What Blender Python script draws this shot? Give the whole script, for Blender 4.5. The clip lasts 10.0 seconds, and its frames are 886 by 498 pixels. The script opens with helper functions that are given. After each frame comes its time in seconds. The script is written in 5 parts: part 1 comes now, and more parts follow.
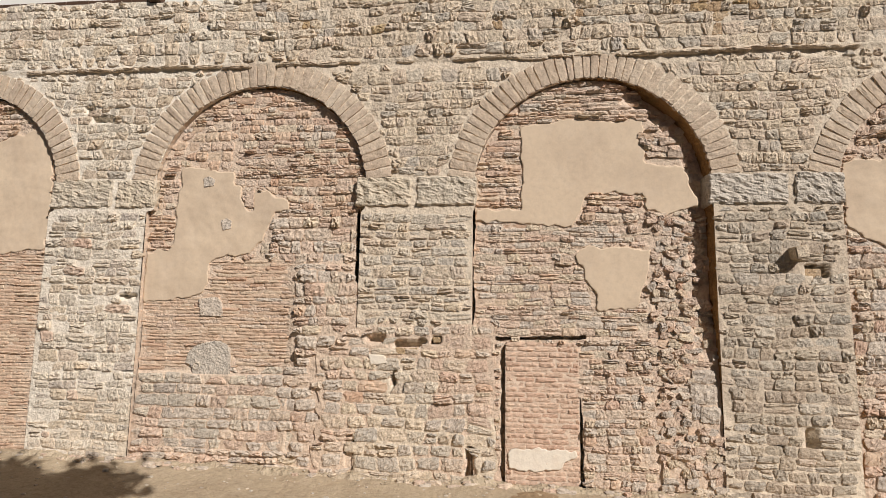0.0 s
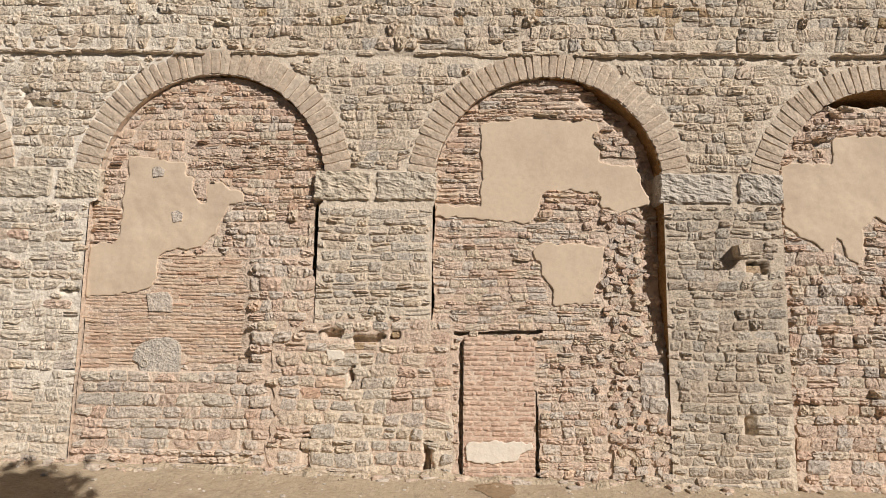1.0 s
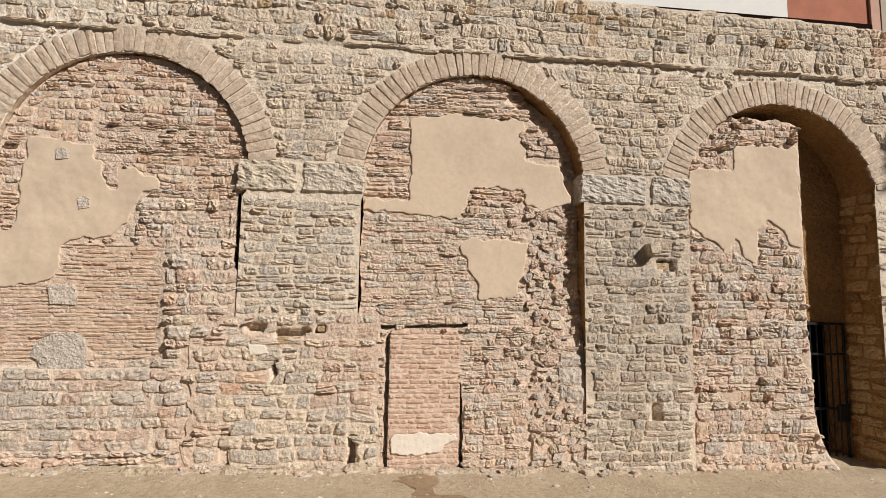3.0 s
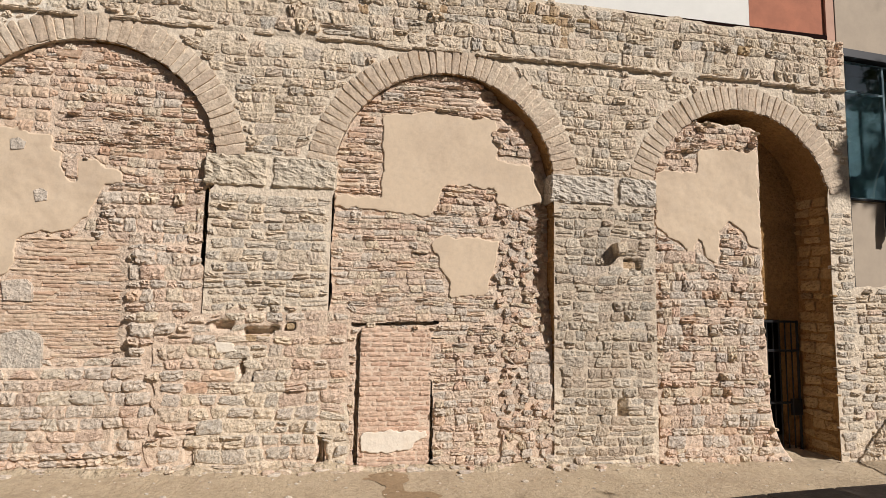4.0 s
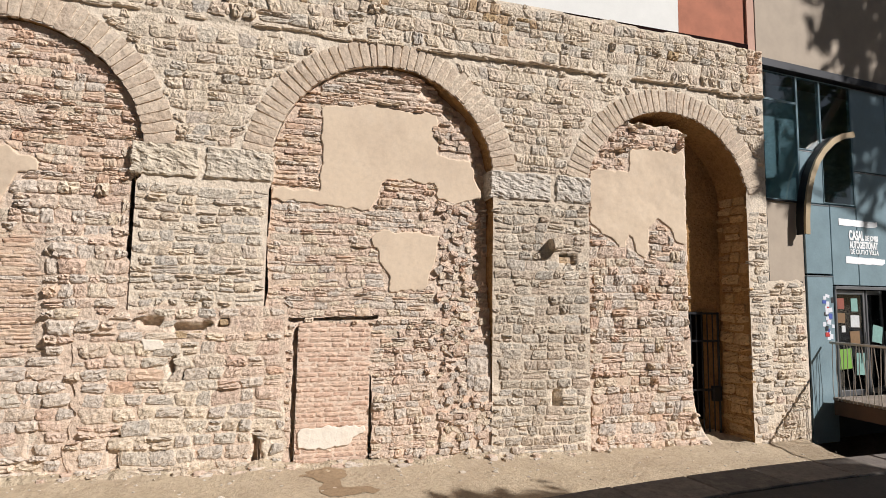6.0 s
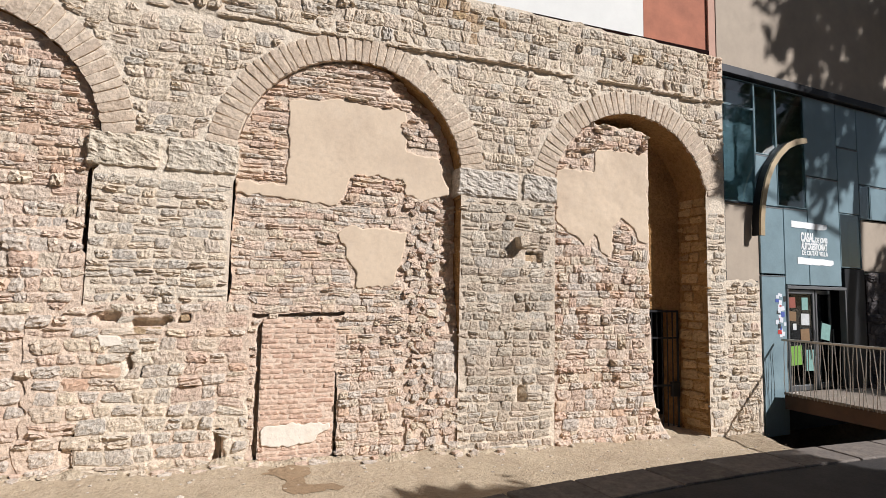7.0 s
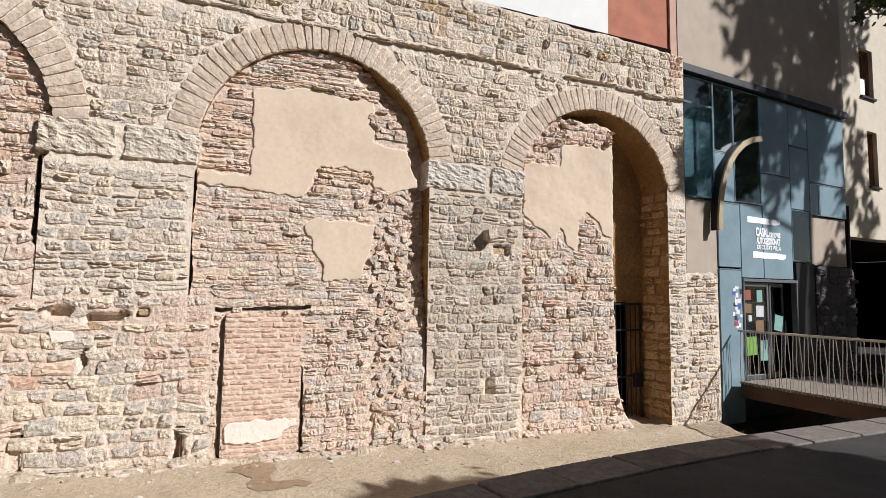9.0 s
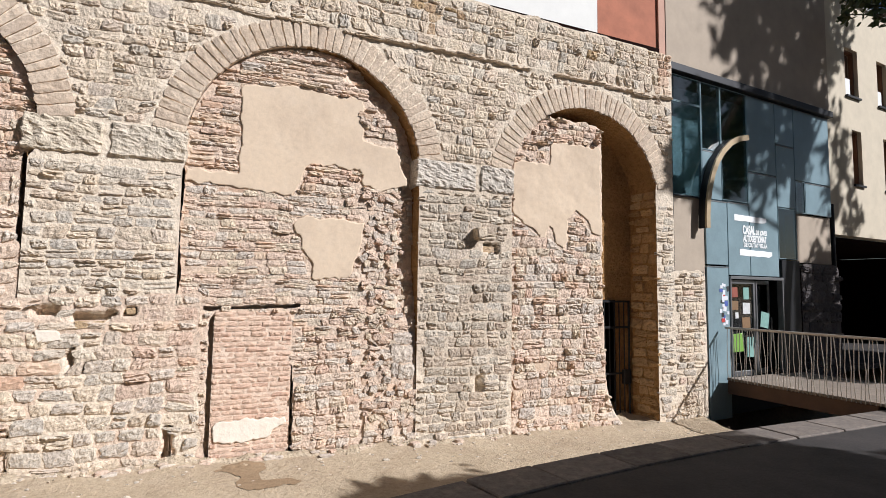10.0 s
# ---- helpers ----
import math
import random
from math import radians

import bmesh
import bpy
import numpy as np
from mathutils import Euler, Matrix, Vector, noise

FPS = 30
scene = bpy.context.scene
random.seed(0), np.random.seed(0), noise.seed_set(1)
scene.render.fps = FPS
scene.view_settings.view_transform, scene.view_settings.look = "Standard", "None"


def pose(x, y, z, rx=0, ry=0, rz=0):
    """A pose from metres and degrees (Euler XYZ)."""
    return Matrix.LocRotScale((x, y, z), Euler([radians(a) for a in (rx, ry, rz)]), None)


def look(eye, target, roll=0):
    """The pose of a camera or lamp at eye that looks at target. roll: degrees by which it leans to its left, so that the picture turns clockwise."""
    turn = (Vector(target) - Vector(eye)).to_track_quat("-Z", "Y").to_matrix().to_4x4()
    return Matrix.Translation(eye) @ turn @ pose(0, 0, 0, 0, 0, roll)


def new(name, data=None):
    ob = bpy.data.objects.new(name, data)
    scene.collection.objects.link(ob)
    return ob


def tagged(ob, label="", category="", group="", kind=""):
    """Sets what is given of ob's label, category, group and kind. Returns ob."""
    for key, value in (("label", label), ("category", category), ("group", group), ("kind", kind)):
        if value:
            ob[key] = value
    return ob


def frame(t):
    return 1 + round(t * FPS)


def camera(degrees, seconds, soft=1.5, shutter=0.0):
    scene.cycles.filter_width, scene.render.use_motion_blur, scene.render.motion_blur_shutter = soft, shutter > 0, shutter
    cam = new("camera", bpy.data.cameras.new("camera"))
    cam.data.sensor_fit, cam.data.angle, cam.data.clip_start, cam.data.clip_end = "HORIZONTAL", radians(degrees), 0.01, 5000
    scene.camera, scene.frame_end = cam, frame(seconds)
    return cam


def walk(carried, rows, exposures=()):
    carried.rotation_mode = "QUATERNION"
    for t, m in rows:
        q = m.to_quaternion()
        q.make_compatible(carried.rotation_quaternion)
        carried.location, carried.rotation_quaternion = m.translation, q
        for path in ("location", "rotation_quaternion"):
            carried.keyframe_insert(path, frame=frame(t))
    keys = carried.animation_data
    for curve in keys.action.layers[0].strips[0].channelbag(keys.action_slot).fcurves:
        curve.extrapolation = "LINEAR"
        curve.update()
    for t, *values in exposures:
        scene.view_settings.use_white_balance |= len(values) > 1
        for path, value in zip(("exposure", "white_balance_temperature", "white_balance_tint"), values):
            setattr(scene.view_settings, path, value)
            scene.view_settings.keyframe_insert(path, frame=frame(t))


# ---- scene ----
import collections

cam = camera(78.4, 10.0, soft=0.8)
PATH = [
    (0, (-0.133, -7.166, 2.104), (-0.33, -5.191, 2.35), 0.8),
    (0.5, (-0.173, -7.173, 2.1), (-0.283, -5.19, 2.34), 0.8),
    (1, (-0.225, -7.186, 2.108), (-0.248, -5.199, 2.337), 0.7),
    (1.5, (-0.206, -7.194, 2.125), (-0.156, -5.206, 2.34), 0.6),
    (2, (-0.202, -7.204, 2.132), (-0.09, -5.218, 2.341), 0.6),
    (2.5, (-0.189, -7.219, 2.135), (-0.016, -5.237, 2.34), 0.7),
    (4, (-0.265, -7.226, 2.129), (0.09, -5.268, 2.326), 1.0),
    (4.5, (-0.231, -7.239, 2.133), (0.172, -5.289, 2.321), 0.9),
    (5, (-0.199, -7.257, 2.149), (0.258, -5.319, 2.329), 0.8),
    (6.5, (-0.213, -7.259, 2.136), (0.394, -5.361, 2.31), 0.9),
    (7, (-0.203, -7.269, 2.124), (0.463, -5.391, 2.295), 1.1),
    (7.5, (-0.194, -7.274, 2.119), (0.522, -5.414, 2.291), 1.2),
    (8, (-0.217, -7.242, 2.094), (0.535, -5.396, 2.263), 1.1),
    (8.5, (-0.23, -7.219, 2.07), (0.541, -5.381, 2.239), 1.0),
    (9, (-0.234, -7.21, 2.056), (0.553, -5.379, 2.221), 0.8),
    (9.5, (-0.248, -7.189, 2.053), (0.557, -5.365, 2.211), 0.7),
    (10, (-0.226, -7.227, 2.07), (0.593, -5.408, 2.225), 0.7),
]
walk(cam, [(t, look(eye, target, roll)) for t, eye, target, roll in PATH],
     [(0, -0.15, 6430, 10), (2.5, -0.10, 6430, 10), (4.5, 0.0, 6390, 10), (6.5, 0.18, 6020, 10), (8, 0.21, 5860, 10), (10, 0.26, 5820, 10)])

# ---- light ----
SUN = Vector((0.97, -1.0, 1.0)).normalized()
world = bpy.data.worlds.new("world")
scene.world = world
world.use_nodes = True
wn = world.node_tree
sky = wn.nodes.new("ShaderNodeTexSky")
sky.sky_type, sky.sun_disc = "NISHITA", False
sky.sun_elevation, sky.sun_rotation = math.asin(SUN.z), math.atan2(SUN.x, SUN.y)
wn.links.new(sky.outputs[0], wn.nodes["Background"].inputs[0])
wn.nodes["Background"].inputs[1].default_value = 0.021
sun_data = bpy.data.lights.new("sun", "SUN")
sun_data.energy, sun_data.angle, sun_data.color = 5.0, radians(0.5), (1.0, 0.94, 0.89)
sun = new("sun", sun_data)
sun.matrix_world = look(SUN * 40, (0, 0, 0))

# ---- materials ----


def ramp(nt, stops):
    r = nt.nodes.new("ShaderNodeValToRGB")
    el = r.color_ramp.elements
    while len(el) < len(stops):
        el.new(0.5)
    for e, (p, c) in zip(el, stops):
        e.position, e.color = p, (*c, 1)
    return r


def noise_node(nt, scale, detail=4.0, rough=0.6, vec=None):
    n = nt.nodes.new("ShaderNodeTexNoise")
    n.inputs["Scale"].default_value, n.inputs["Detail"].default_value, n.inputs["Roughness"].default_value = scale, detail, rough
    if vec is not None:
        nt.links.new(vec, n.inputs["Vector"])
    return n


def mathn(nt, op, a, b):
    m = nt.nodes.new("ShaderNodeMath")
    m.operation = op
    for i, v in enumerate((a, b)):
        if isinstance(v, (int, float)):
            m.inputs[i].default_value = v
        else:
            nt.links.new(v, m.inputs[i])
    return m.outputs[0]


def mixc(nt, blend, fac, a, b):
    m = nt.nodes.new("ShaderNodeMix")
    m.data_type, m.blend_type = "RGBA", blend
    for s, v in ((0, fac), (6, a), (7, b)):
        if isinstance(v, (int, float)):
            m.inputs[s].default_value = v
        elif isinstance(v, tuple):
            m.inputs[s].default_value = (*v, 1)
        else:
            nt.links.new(v, m.inputs[s])
    return m.outputs[2]


def rock(name, colours, stain=(0.5, 0.4, 0.3), grain=42.0, bump=1.0, depth=0.018, rough=0.92, stain_amount=0.35, pits=True, tone=1.0, lime=0.35):
    """Rough mineral surface. colours: tones picked per piece; stain: large patches."""
    m = bpy.data.materials.new(name)
    m.use_nodes = True
    nt = m.node_tree
    b = nt.nodes["Principled BSDF"]
    geo = nt.nodes.new("ShaderNodeNewGeometry")
    pos = geo.outputs["Position"]
    info = nt.nodes.new("ShaderNodeObjectInfo")
    pick = mathn(nt, "FRACT", mathn(nt, "ADD", info.outputs["Random"], geo.outputs["Random Per Island"]), 0)
    n = len(colours)
    base = ramp(nt, [(i / max(1, n - 1), c) for i, c in enumerate(colours)])
    nt.links.new(pick, base.inputs[0])
    big = noise_node(nt, 1.3, 5, 0.6, pos)
    bigf = ramp(nt, [(0.42, (0, 0, 0)), (0.68, (1, 1, 1))])
    nt.links.new(big.outputs[0], bigf.inputs[0])
    col = mixc(nt, "MIX", mathn(nt, "MULTIPLY", bigf.outputs[0], stain_amount), base.outputs[0], stain)
    film_ = noise_node(nt, 5.5, 5, 0.65, pos)
    filmr = ramp(nt, [(0.48, (0, 0, 0)), (0.66, (1, 1, 1))])
    nt.links.new(film_.outputs[0], filmr.inputs[0])
    col = mixc(nt, "MIX", mathn(nt, "MULTIPLY", filmr.outputs[0], lime), col, (0.72, 0.60, 0.47))
    mid = noise_node(nt, 15, 5, 0.65, pos)
    midr = ramp(nt, [(0.3, (0.68, 0.65, 0.62)), (0.5, (1, 1, 1)), (0.72, (1.22, 1.2, 1.16))])
    nt.links.new(mid.outputs[0], midr.inputs[0])
    col = mixc(nt, "MULTIPLY", 0.8 * tone, col, midr.outputs[0])
    fine = noise_node(nt, grain, 5, 0.65, pos)
    finer = ramp(nt, [(0.3, (0.72, 0.70, 0.68)), (0.5, (1, 1, 1)), (0.7, (1.15, 1.15, 1.15))])
    nt.links.new(fine.outputs[0], finer.inputs[0])
    col = mixc(nt, "MULTIPLY", 0.55 * tone, col, finer.outputs[0])
    nt.links.new(col, b.inputs["Base Color"])
    b.inputs["Roughness"].default_value = rough
    b.inputs["Specular IOR Level"].default_value = 0.2
    height = mathn(nt, "ADD", mathn(nt, "MULTIPLY", fine.outputs[0], 0.35), mathn(nt, "MULTIPLY", mid.outputs[0], 1.7))
    if pits:
        vor = nt.nodes.new("ShaderNodeTexVoronoi")
        vor.inputs["Scale"].default_value = grain * 0.55
        nt.links.new(pos, vor.inputs["Vector"])
        height = mathn(nt, "ADD", height, mathn(nt, "MULTIPLY", vor.outputs["Distance"], 0.45))
    bm_ = nt.nodes.new("ShaderNodeBump")
    bm_.inputs["Strength"].default_value, bm_.inputs["Distance"].default_value = bump, depth
    nt.links.new(height, bm_.inputs["Height"])
    nt.links.new(bm_.outputs[0], b.inputs["Normal"])
    return m


def plain(name, colour, rough=0.6, metal=0.0, vary=0.15, scale=3.0, bump=0.0, spec=0.5):
    """Manufactured surface with soft large stains and a fine grain."""
    m = bpy.data.materials.new(name)
    m.use_nodes = True
    nt = m.node_tree
    b = nt.nodes["Principled BSDF"]
    geo = nt.nodes.new("ShaderNodeNewGeometry")
    a = noise_node(nt, scale, 6, 0.65, geo.outputs["Position"])
    c = noise_node(nt, scale * 25, 4, 0.6, geo.outputs["Position"])
    lo, hi = 1 - vary, 1 + vary
    r = ramp(nt, [(0.3, (lo, lo, lo)), (0.7, (hi, hi, hi))])
    nt.links.new(mathn(nt, "ADD", mathn(nt, "MULTIPLY", a.outputs[0], 0.7), mathn(nt, "MULTIPLY", c.outputs[0], 0.3)), r.inputs[0])
    nt.links.new(mixc(nt, "MULTIPLY", 1.0, colour, r.outputs[0]), b.inputs["Base Color"])
    b.inputs["Roughness"].default_value, b.inputs["Metallic"].default_value = rough, metal
    b.inputs["Specular IOR Level"].default_value = spec
    if bump:
        bp = nt.nodes.new("ShaderNodeBump")
        bp.inputs["Strength"].default_value, bp.inputs["Distance"].default_value = 0.6, bump
        nt.links.new(mathn(nt, "ADD", a.outputs[0], c.outputs[0]), bp.inputs["Height"])
        nt.links.new(bp.outputs[0], b.inputs["Normal"])
    return m


M_TAN = rock("tan_rubble_stone", [(0.63, 0.52, 0.39), (0.72, 0.60, 0.46), (0.56, 0.465, 0.36), (0.69, 0.57, 0.42), (0.58, 0.47, 0.355), (0.66, 0.53, 0.41)], (0.62, 0.52, 0.39))
M_GREY = rock("grey_sandstone", [(0.60, 0.525, 0.42), (0.53, 0.47, 0.39), (0.66, 0.57, 0.45), (0.50, 0.45, 0.385), (0.60, 0.48, 0.37)], (0.58, 0.49, 0.38))
M_BUFF = rock("buff_sandstone", [(0.50, 0.425, 0.33), (0.45, 0.39, 0.315), (0.55, 0.465, 0.355), (0.47, 0.37, 0.28), (0.43, 0.385, 0.32)], (0.47, 0.385, 0.285), lime=0.2)
M_CREAM = rock("cream_limestone", [(0.72, 0.63, 0.50), (0.66, 0.58, 0.47), (0.76, 0.67, 0.54), (0.62, 0.545, 0.45)], (0.72, 0.63, 0.50), lime=0.5)
M_OCHRE = rock("ochre_stone", [(0.48, 0.34, 0.18), (0.44, 0.30, 0.18), (0.52, 0.39, 0.23)], (0.48, 0.36, 0.23))
M_PINK = rock("pinkish_rubble", [(0.64, 0.475, 0.365), (0.70, 0.545, 0.425), (0.57, 0.43, 0.335), (0.68, 0.56, 0.44), (0.60, 0.415, 0.31)], (0.65, 0.50, 0.385), lime=0.3)
M_BLUE = rock("blue_grey_stone", [(0.59, 0.515, 0.43), (0.65, 0.56, 0.465), (0.52, 0.455, 0.39), (0.66, 0.56, 0.455)], (0.61, 0.495, 0.385), lime=0.25)
M_BRICK = rock("old_thin_brick", [(0.62, 0.44, 0.315), (0.67, 0.505, 0.37), (0.55, 0.36, 0.25), (0.67, 0.53, 0.39), (0.58, 0.42, 0.30)], (0.65, 0.50, 0.37), depth=0.007, lime=0.2)
M_DOORBRICK = rock("doorway_brick", [(0.60, 0.42, 0.31), (0.65, 0.47, 0.35), (0.55, 0.36, 0.26), (0.66, 0.50, 0.38)], (0.63, 0.46, 0.345), depth=0.005, lime=0.15)
M_VOUSS = rock("arch_brick_stone", [(0.58, 0.455, 0.335), (0.63, 0.51, 0.385), (0.54, 0.425, 0.32), (0.60, 0.47, 0.345), (0.66, 0.55, 0.43)], (0.60, 0.50, 0.385), depth=0.009, lime=0.3)
M_MORTAR = rock("pale_lime_mortar", [(0.75, 0.64, 0.50), (0.75, 0.64, 0.50)], (0.68, 0.56, 0.43), depth=0.012, tone=0.7, lime=0.0)
M_WMORTAR = rock("white_lime_mortar", [(0.84, 0.755, 0.63), (0.84, 0.755, 0.63)], (0.76, 0.66, 0.52), depth=0.012, tone=0.6, lime=0.0)
M_BMORTAR = rock("buff_lime_mortar", [(0.65, 0.545, 0.42), (0.65, 0.545, 0.42)], (0.58, 0.465, 0.35), depth=0.012, tone=0.7, lime=0.0)
M_PMORTAR = rock("pink_earth_mortar", [(0.68, 0.53, 0.405), (0.68, 0.53, 0.405)], (0.71, 0.585, 0.455), depth=0.014, stain_amount=0.6, tone=0.8, lime=0.15)
M_DMORTAR = rock("pale_pink_joint_mortar", [(0.74, 0.585, 0.455), (0.74, 0.585, 0.455)], (0.68, 0.52, 0.40), depth=0.006, tone=0.6, lime=0.1)
# brown plaster of the passage; also colours in the shade of right-hand reveals
M_BROWNPL_SHADE = rock("brown_earth_plaster_and_shade", [(0.43, 0.25, 0.10), (0.43, 0.25, 0.10)], (0.27, 0.155, 0.065), grain=30, depth=0.03, stain_amount=0.8, lime=0.0)
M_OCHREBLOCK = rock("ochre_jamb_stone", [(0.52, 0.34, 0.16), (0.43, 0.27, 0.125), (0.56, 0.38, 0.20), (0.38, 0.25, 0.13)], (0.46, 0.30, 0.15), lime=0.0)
M_PLASTER = rock("aged_lime_plaster", [(0.70, 0.555, 0.40), (0.70, 0.555, 0.40)], (0.58, 0.45, 0.325), grain=50, bump=0.3, depth=0.004, stain_amount=0.75, pits=False, tone=0.25, lime=0.2)
M_SOIL = rock("dry_sandy_soil", [(0.48, 0.385, 0.265), (0.48, 0.385, 0.265)], (0.38, 0.295, 0.20), grain=35, bump=0.7, depth=0.025, stain_amount=0.75, pits=False, tone=0.7, lime=0.12)
M_FOOT = rock("crumbling_footing", [(0.54, 0.44, 0.31), (0.54, 0.44, 0.31)], (0.46, 0.365, 0.25), depth=0.03, tone=0.9, lime=0.3)
M_IMPOST = rock("pale_dressed_sandstone", [(0.66, 0.565, 0.44), (0.60, 0.53, 0.43), (0.64, 0.54, 0.40)], (0.56, 0.45, 0.30), depth=0.02)
M_PECKED = rock("pecked_grey_stone", [(0.58, 0.52, 0.44), (0.61, 0.54, 0.455)], (0.52, 0.46, 0.385), grain=55, bump=0.9, depth=0.022, lime=0.2)
M_WHITE = rock("white_block", [(0.82, 0.74, 0.62), (0.82, 0.74, 0.62)], (0.74, 0.64, 0.51), grain=50, depth=0.003, tone=0.3)

# ---- geometry helpers ----
RNG = np.random.default_rng(7)


def mesh_from(name, verts, faces, mats, idx=None, smooth=False):
    me = bpy.data.meshes.new(name)
    me.from_pydata([tuple(v) for v in verts], [], [tuple(int(i) for i in f) for f in faces])
    for m in mats:
        me.materials.append(m)
    if idx is not None:
        me.polygons.foreach_set("material_index", np.asarray(idx, dtype=np.int32))
    if smooth:
        me.polygons.foreach_set("use_smooth", np.ones(len(me.polygons), dtype=bool))
    me.update()
    return me


def part(name, bm, material, parent, label="", smooth=False):
    """Links a bmesh as one mesh object under a thing or a part."""
    me = bpy.data.meshes.new(name)
    bm.to_mesh(me)
    bm.free()
    if smooth:
        me.polygons.foreach_set("use_smooth", np.ones(len(me.polygons), dtype=bool))
    me.materials.append(material)
    ob = new(name, me)
    ob.parent = parent
    return tagged(ob, label)


def box(bm, x0, x1, y0, y1, z0, z1, bevel=0.0, m=None):
    """A bevelled box added to bm."""
    mat = Matrix.LocRotScale(((x0 + x1) / 2, (y0 + y1) / 2, (z0 + z1) / 2), None, (x1 - x0, y1 - y0, z1 - z0))
    vs = bmesh.ops.create_cube(bm, size=1.0, matrix=(m @ mat) if m else mat)["verts"]
    if bevel:
        es = list({e for v in vs for e in v.link_edges})
        bmesh.ops.bevel(bm, geom=es, offset=bevel, segments=1, affect="EDGES")
    return bm


def rod(bm, a, b, r, sides=8):
    """A round bar from a to b."""
    a, b = Vector(a), Vector(b)
    m = Matrix.Translation((a + b) / 2) @ (b - a).to_track_quat("Z", "Y").to_matrix().to_4x4()
    bmesh.ops.create_cone(bm, cap_ends=True, segments=sides, radius1=r, radius2=r, depth=(b - a).length, matrix=m)
    return bm


def fbm(x, z, s, seed=0.0):
    return noise.fractal(Vector((x * s, z * s, seed)), 0.9, 2.0, 4)


def inside(poly, x, z):
    hit, j = False, len(poly) - 1
    for i in range(len(poly)):
        (xi, zi), (xj, zj) = poly[i], poly[j]
        if (zi > z) != (zj > z) and x < (xj - xi) * (z - zi) / (zj - zi) + xi:
            hit = not hit
        j = i
    return hit


def stone_proto(kind):
    """Unit stone: face towards -y (1 unit proud), skirt back to y = +1.5."""
    if kind == "voussoir":
        nx, nz = 4, 6
    else:
        nx, nz = (8, 6) if kind != "thin" else (8, 4)
    us, vs = np.linspace(-0.5, 0.5, nx), np.linspace(-0.5, 0.5, nz)
    p = {"rubble": 6.0, "squared": 9.0, "thin": 8.0, "voussoir": 12.0, "loose": 10.0}[kind]
    jit = {"rubble": 0.075, "squared": 0.045, "thin": 0.055, "voussoir": 0.025, "loose": 0.05}[kind]
    rough = {"rubble": 0.5, "squared": 0.40, "thin": 0.4, "voussoir": 0.2, "loose": 0.16}[kind]
    edge = {"rubble": 0.62, "squared": 0.62, "thin": 0.66, "voussoir": 0.85, "loose": 0.92}[kind]
    tilt = RNG.uniform(-0.5, 0.5, 2) * (1.1 if kind in ("rubble", "loose") else 0.6)
    verts, ring = [], []
    for j, v in enumerate(vs):
        for i, u in enumerate(us):
            e = (abs(2 * u) ** p + abs(2 * v) ** p) ** (1 / p)
            m = max(abs(2 * u), abs(2 * v))
            k = m / e if e > 0 else 1
            border = i in (0, nx - 1) or j in (0, nz - 1)
            x = u * k + RNG.uniform(-jit, jit)
            z = v * k + RNG.uniform(-jit, jit)
            h = (edge if border else 1.0) + RNG.uniform(-rough, rough) * (0.3 if border else 1) + tilt[0] * u + tilt[1] * v
            verts.append((x, -h, z))
    idx = lambda i, j: j * nx + i
    faces = [(idx(i, j), idx(i + 1, j), idx(i + 1, j + 1), idx(i, j + 1)) for j in range(nz - 1) for i in range(nx - 1)]
    loop = [idx(i, 0) for i in range(nx)] + [idx(nx - 1, j) for j in range(1, nz)] + [idx(i, nz - 1) for i in range(nx - 2, -1, -1)] + [idx(0, j) for j in range(nz - 2, 0, -1)]
    n0 = len(verts)
    for a in loop:
        verts.append((verts[a][0] * 1.03, 1.5, verts[a][2] * 1.03))
    L = len(loop)
    for a in range(L):
        b = (a + 1) % L
        faces.append((loop[a], n0 + a, n0 + b, loop[b]))
    return np.array(verts), faces


PROTOS = {k: [stone_proto(k) for _ in range(28)] for k in ("rubble", "squared", "thin", "loose")}


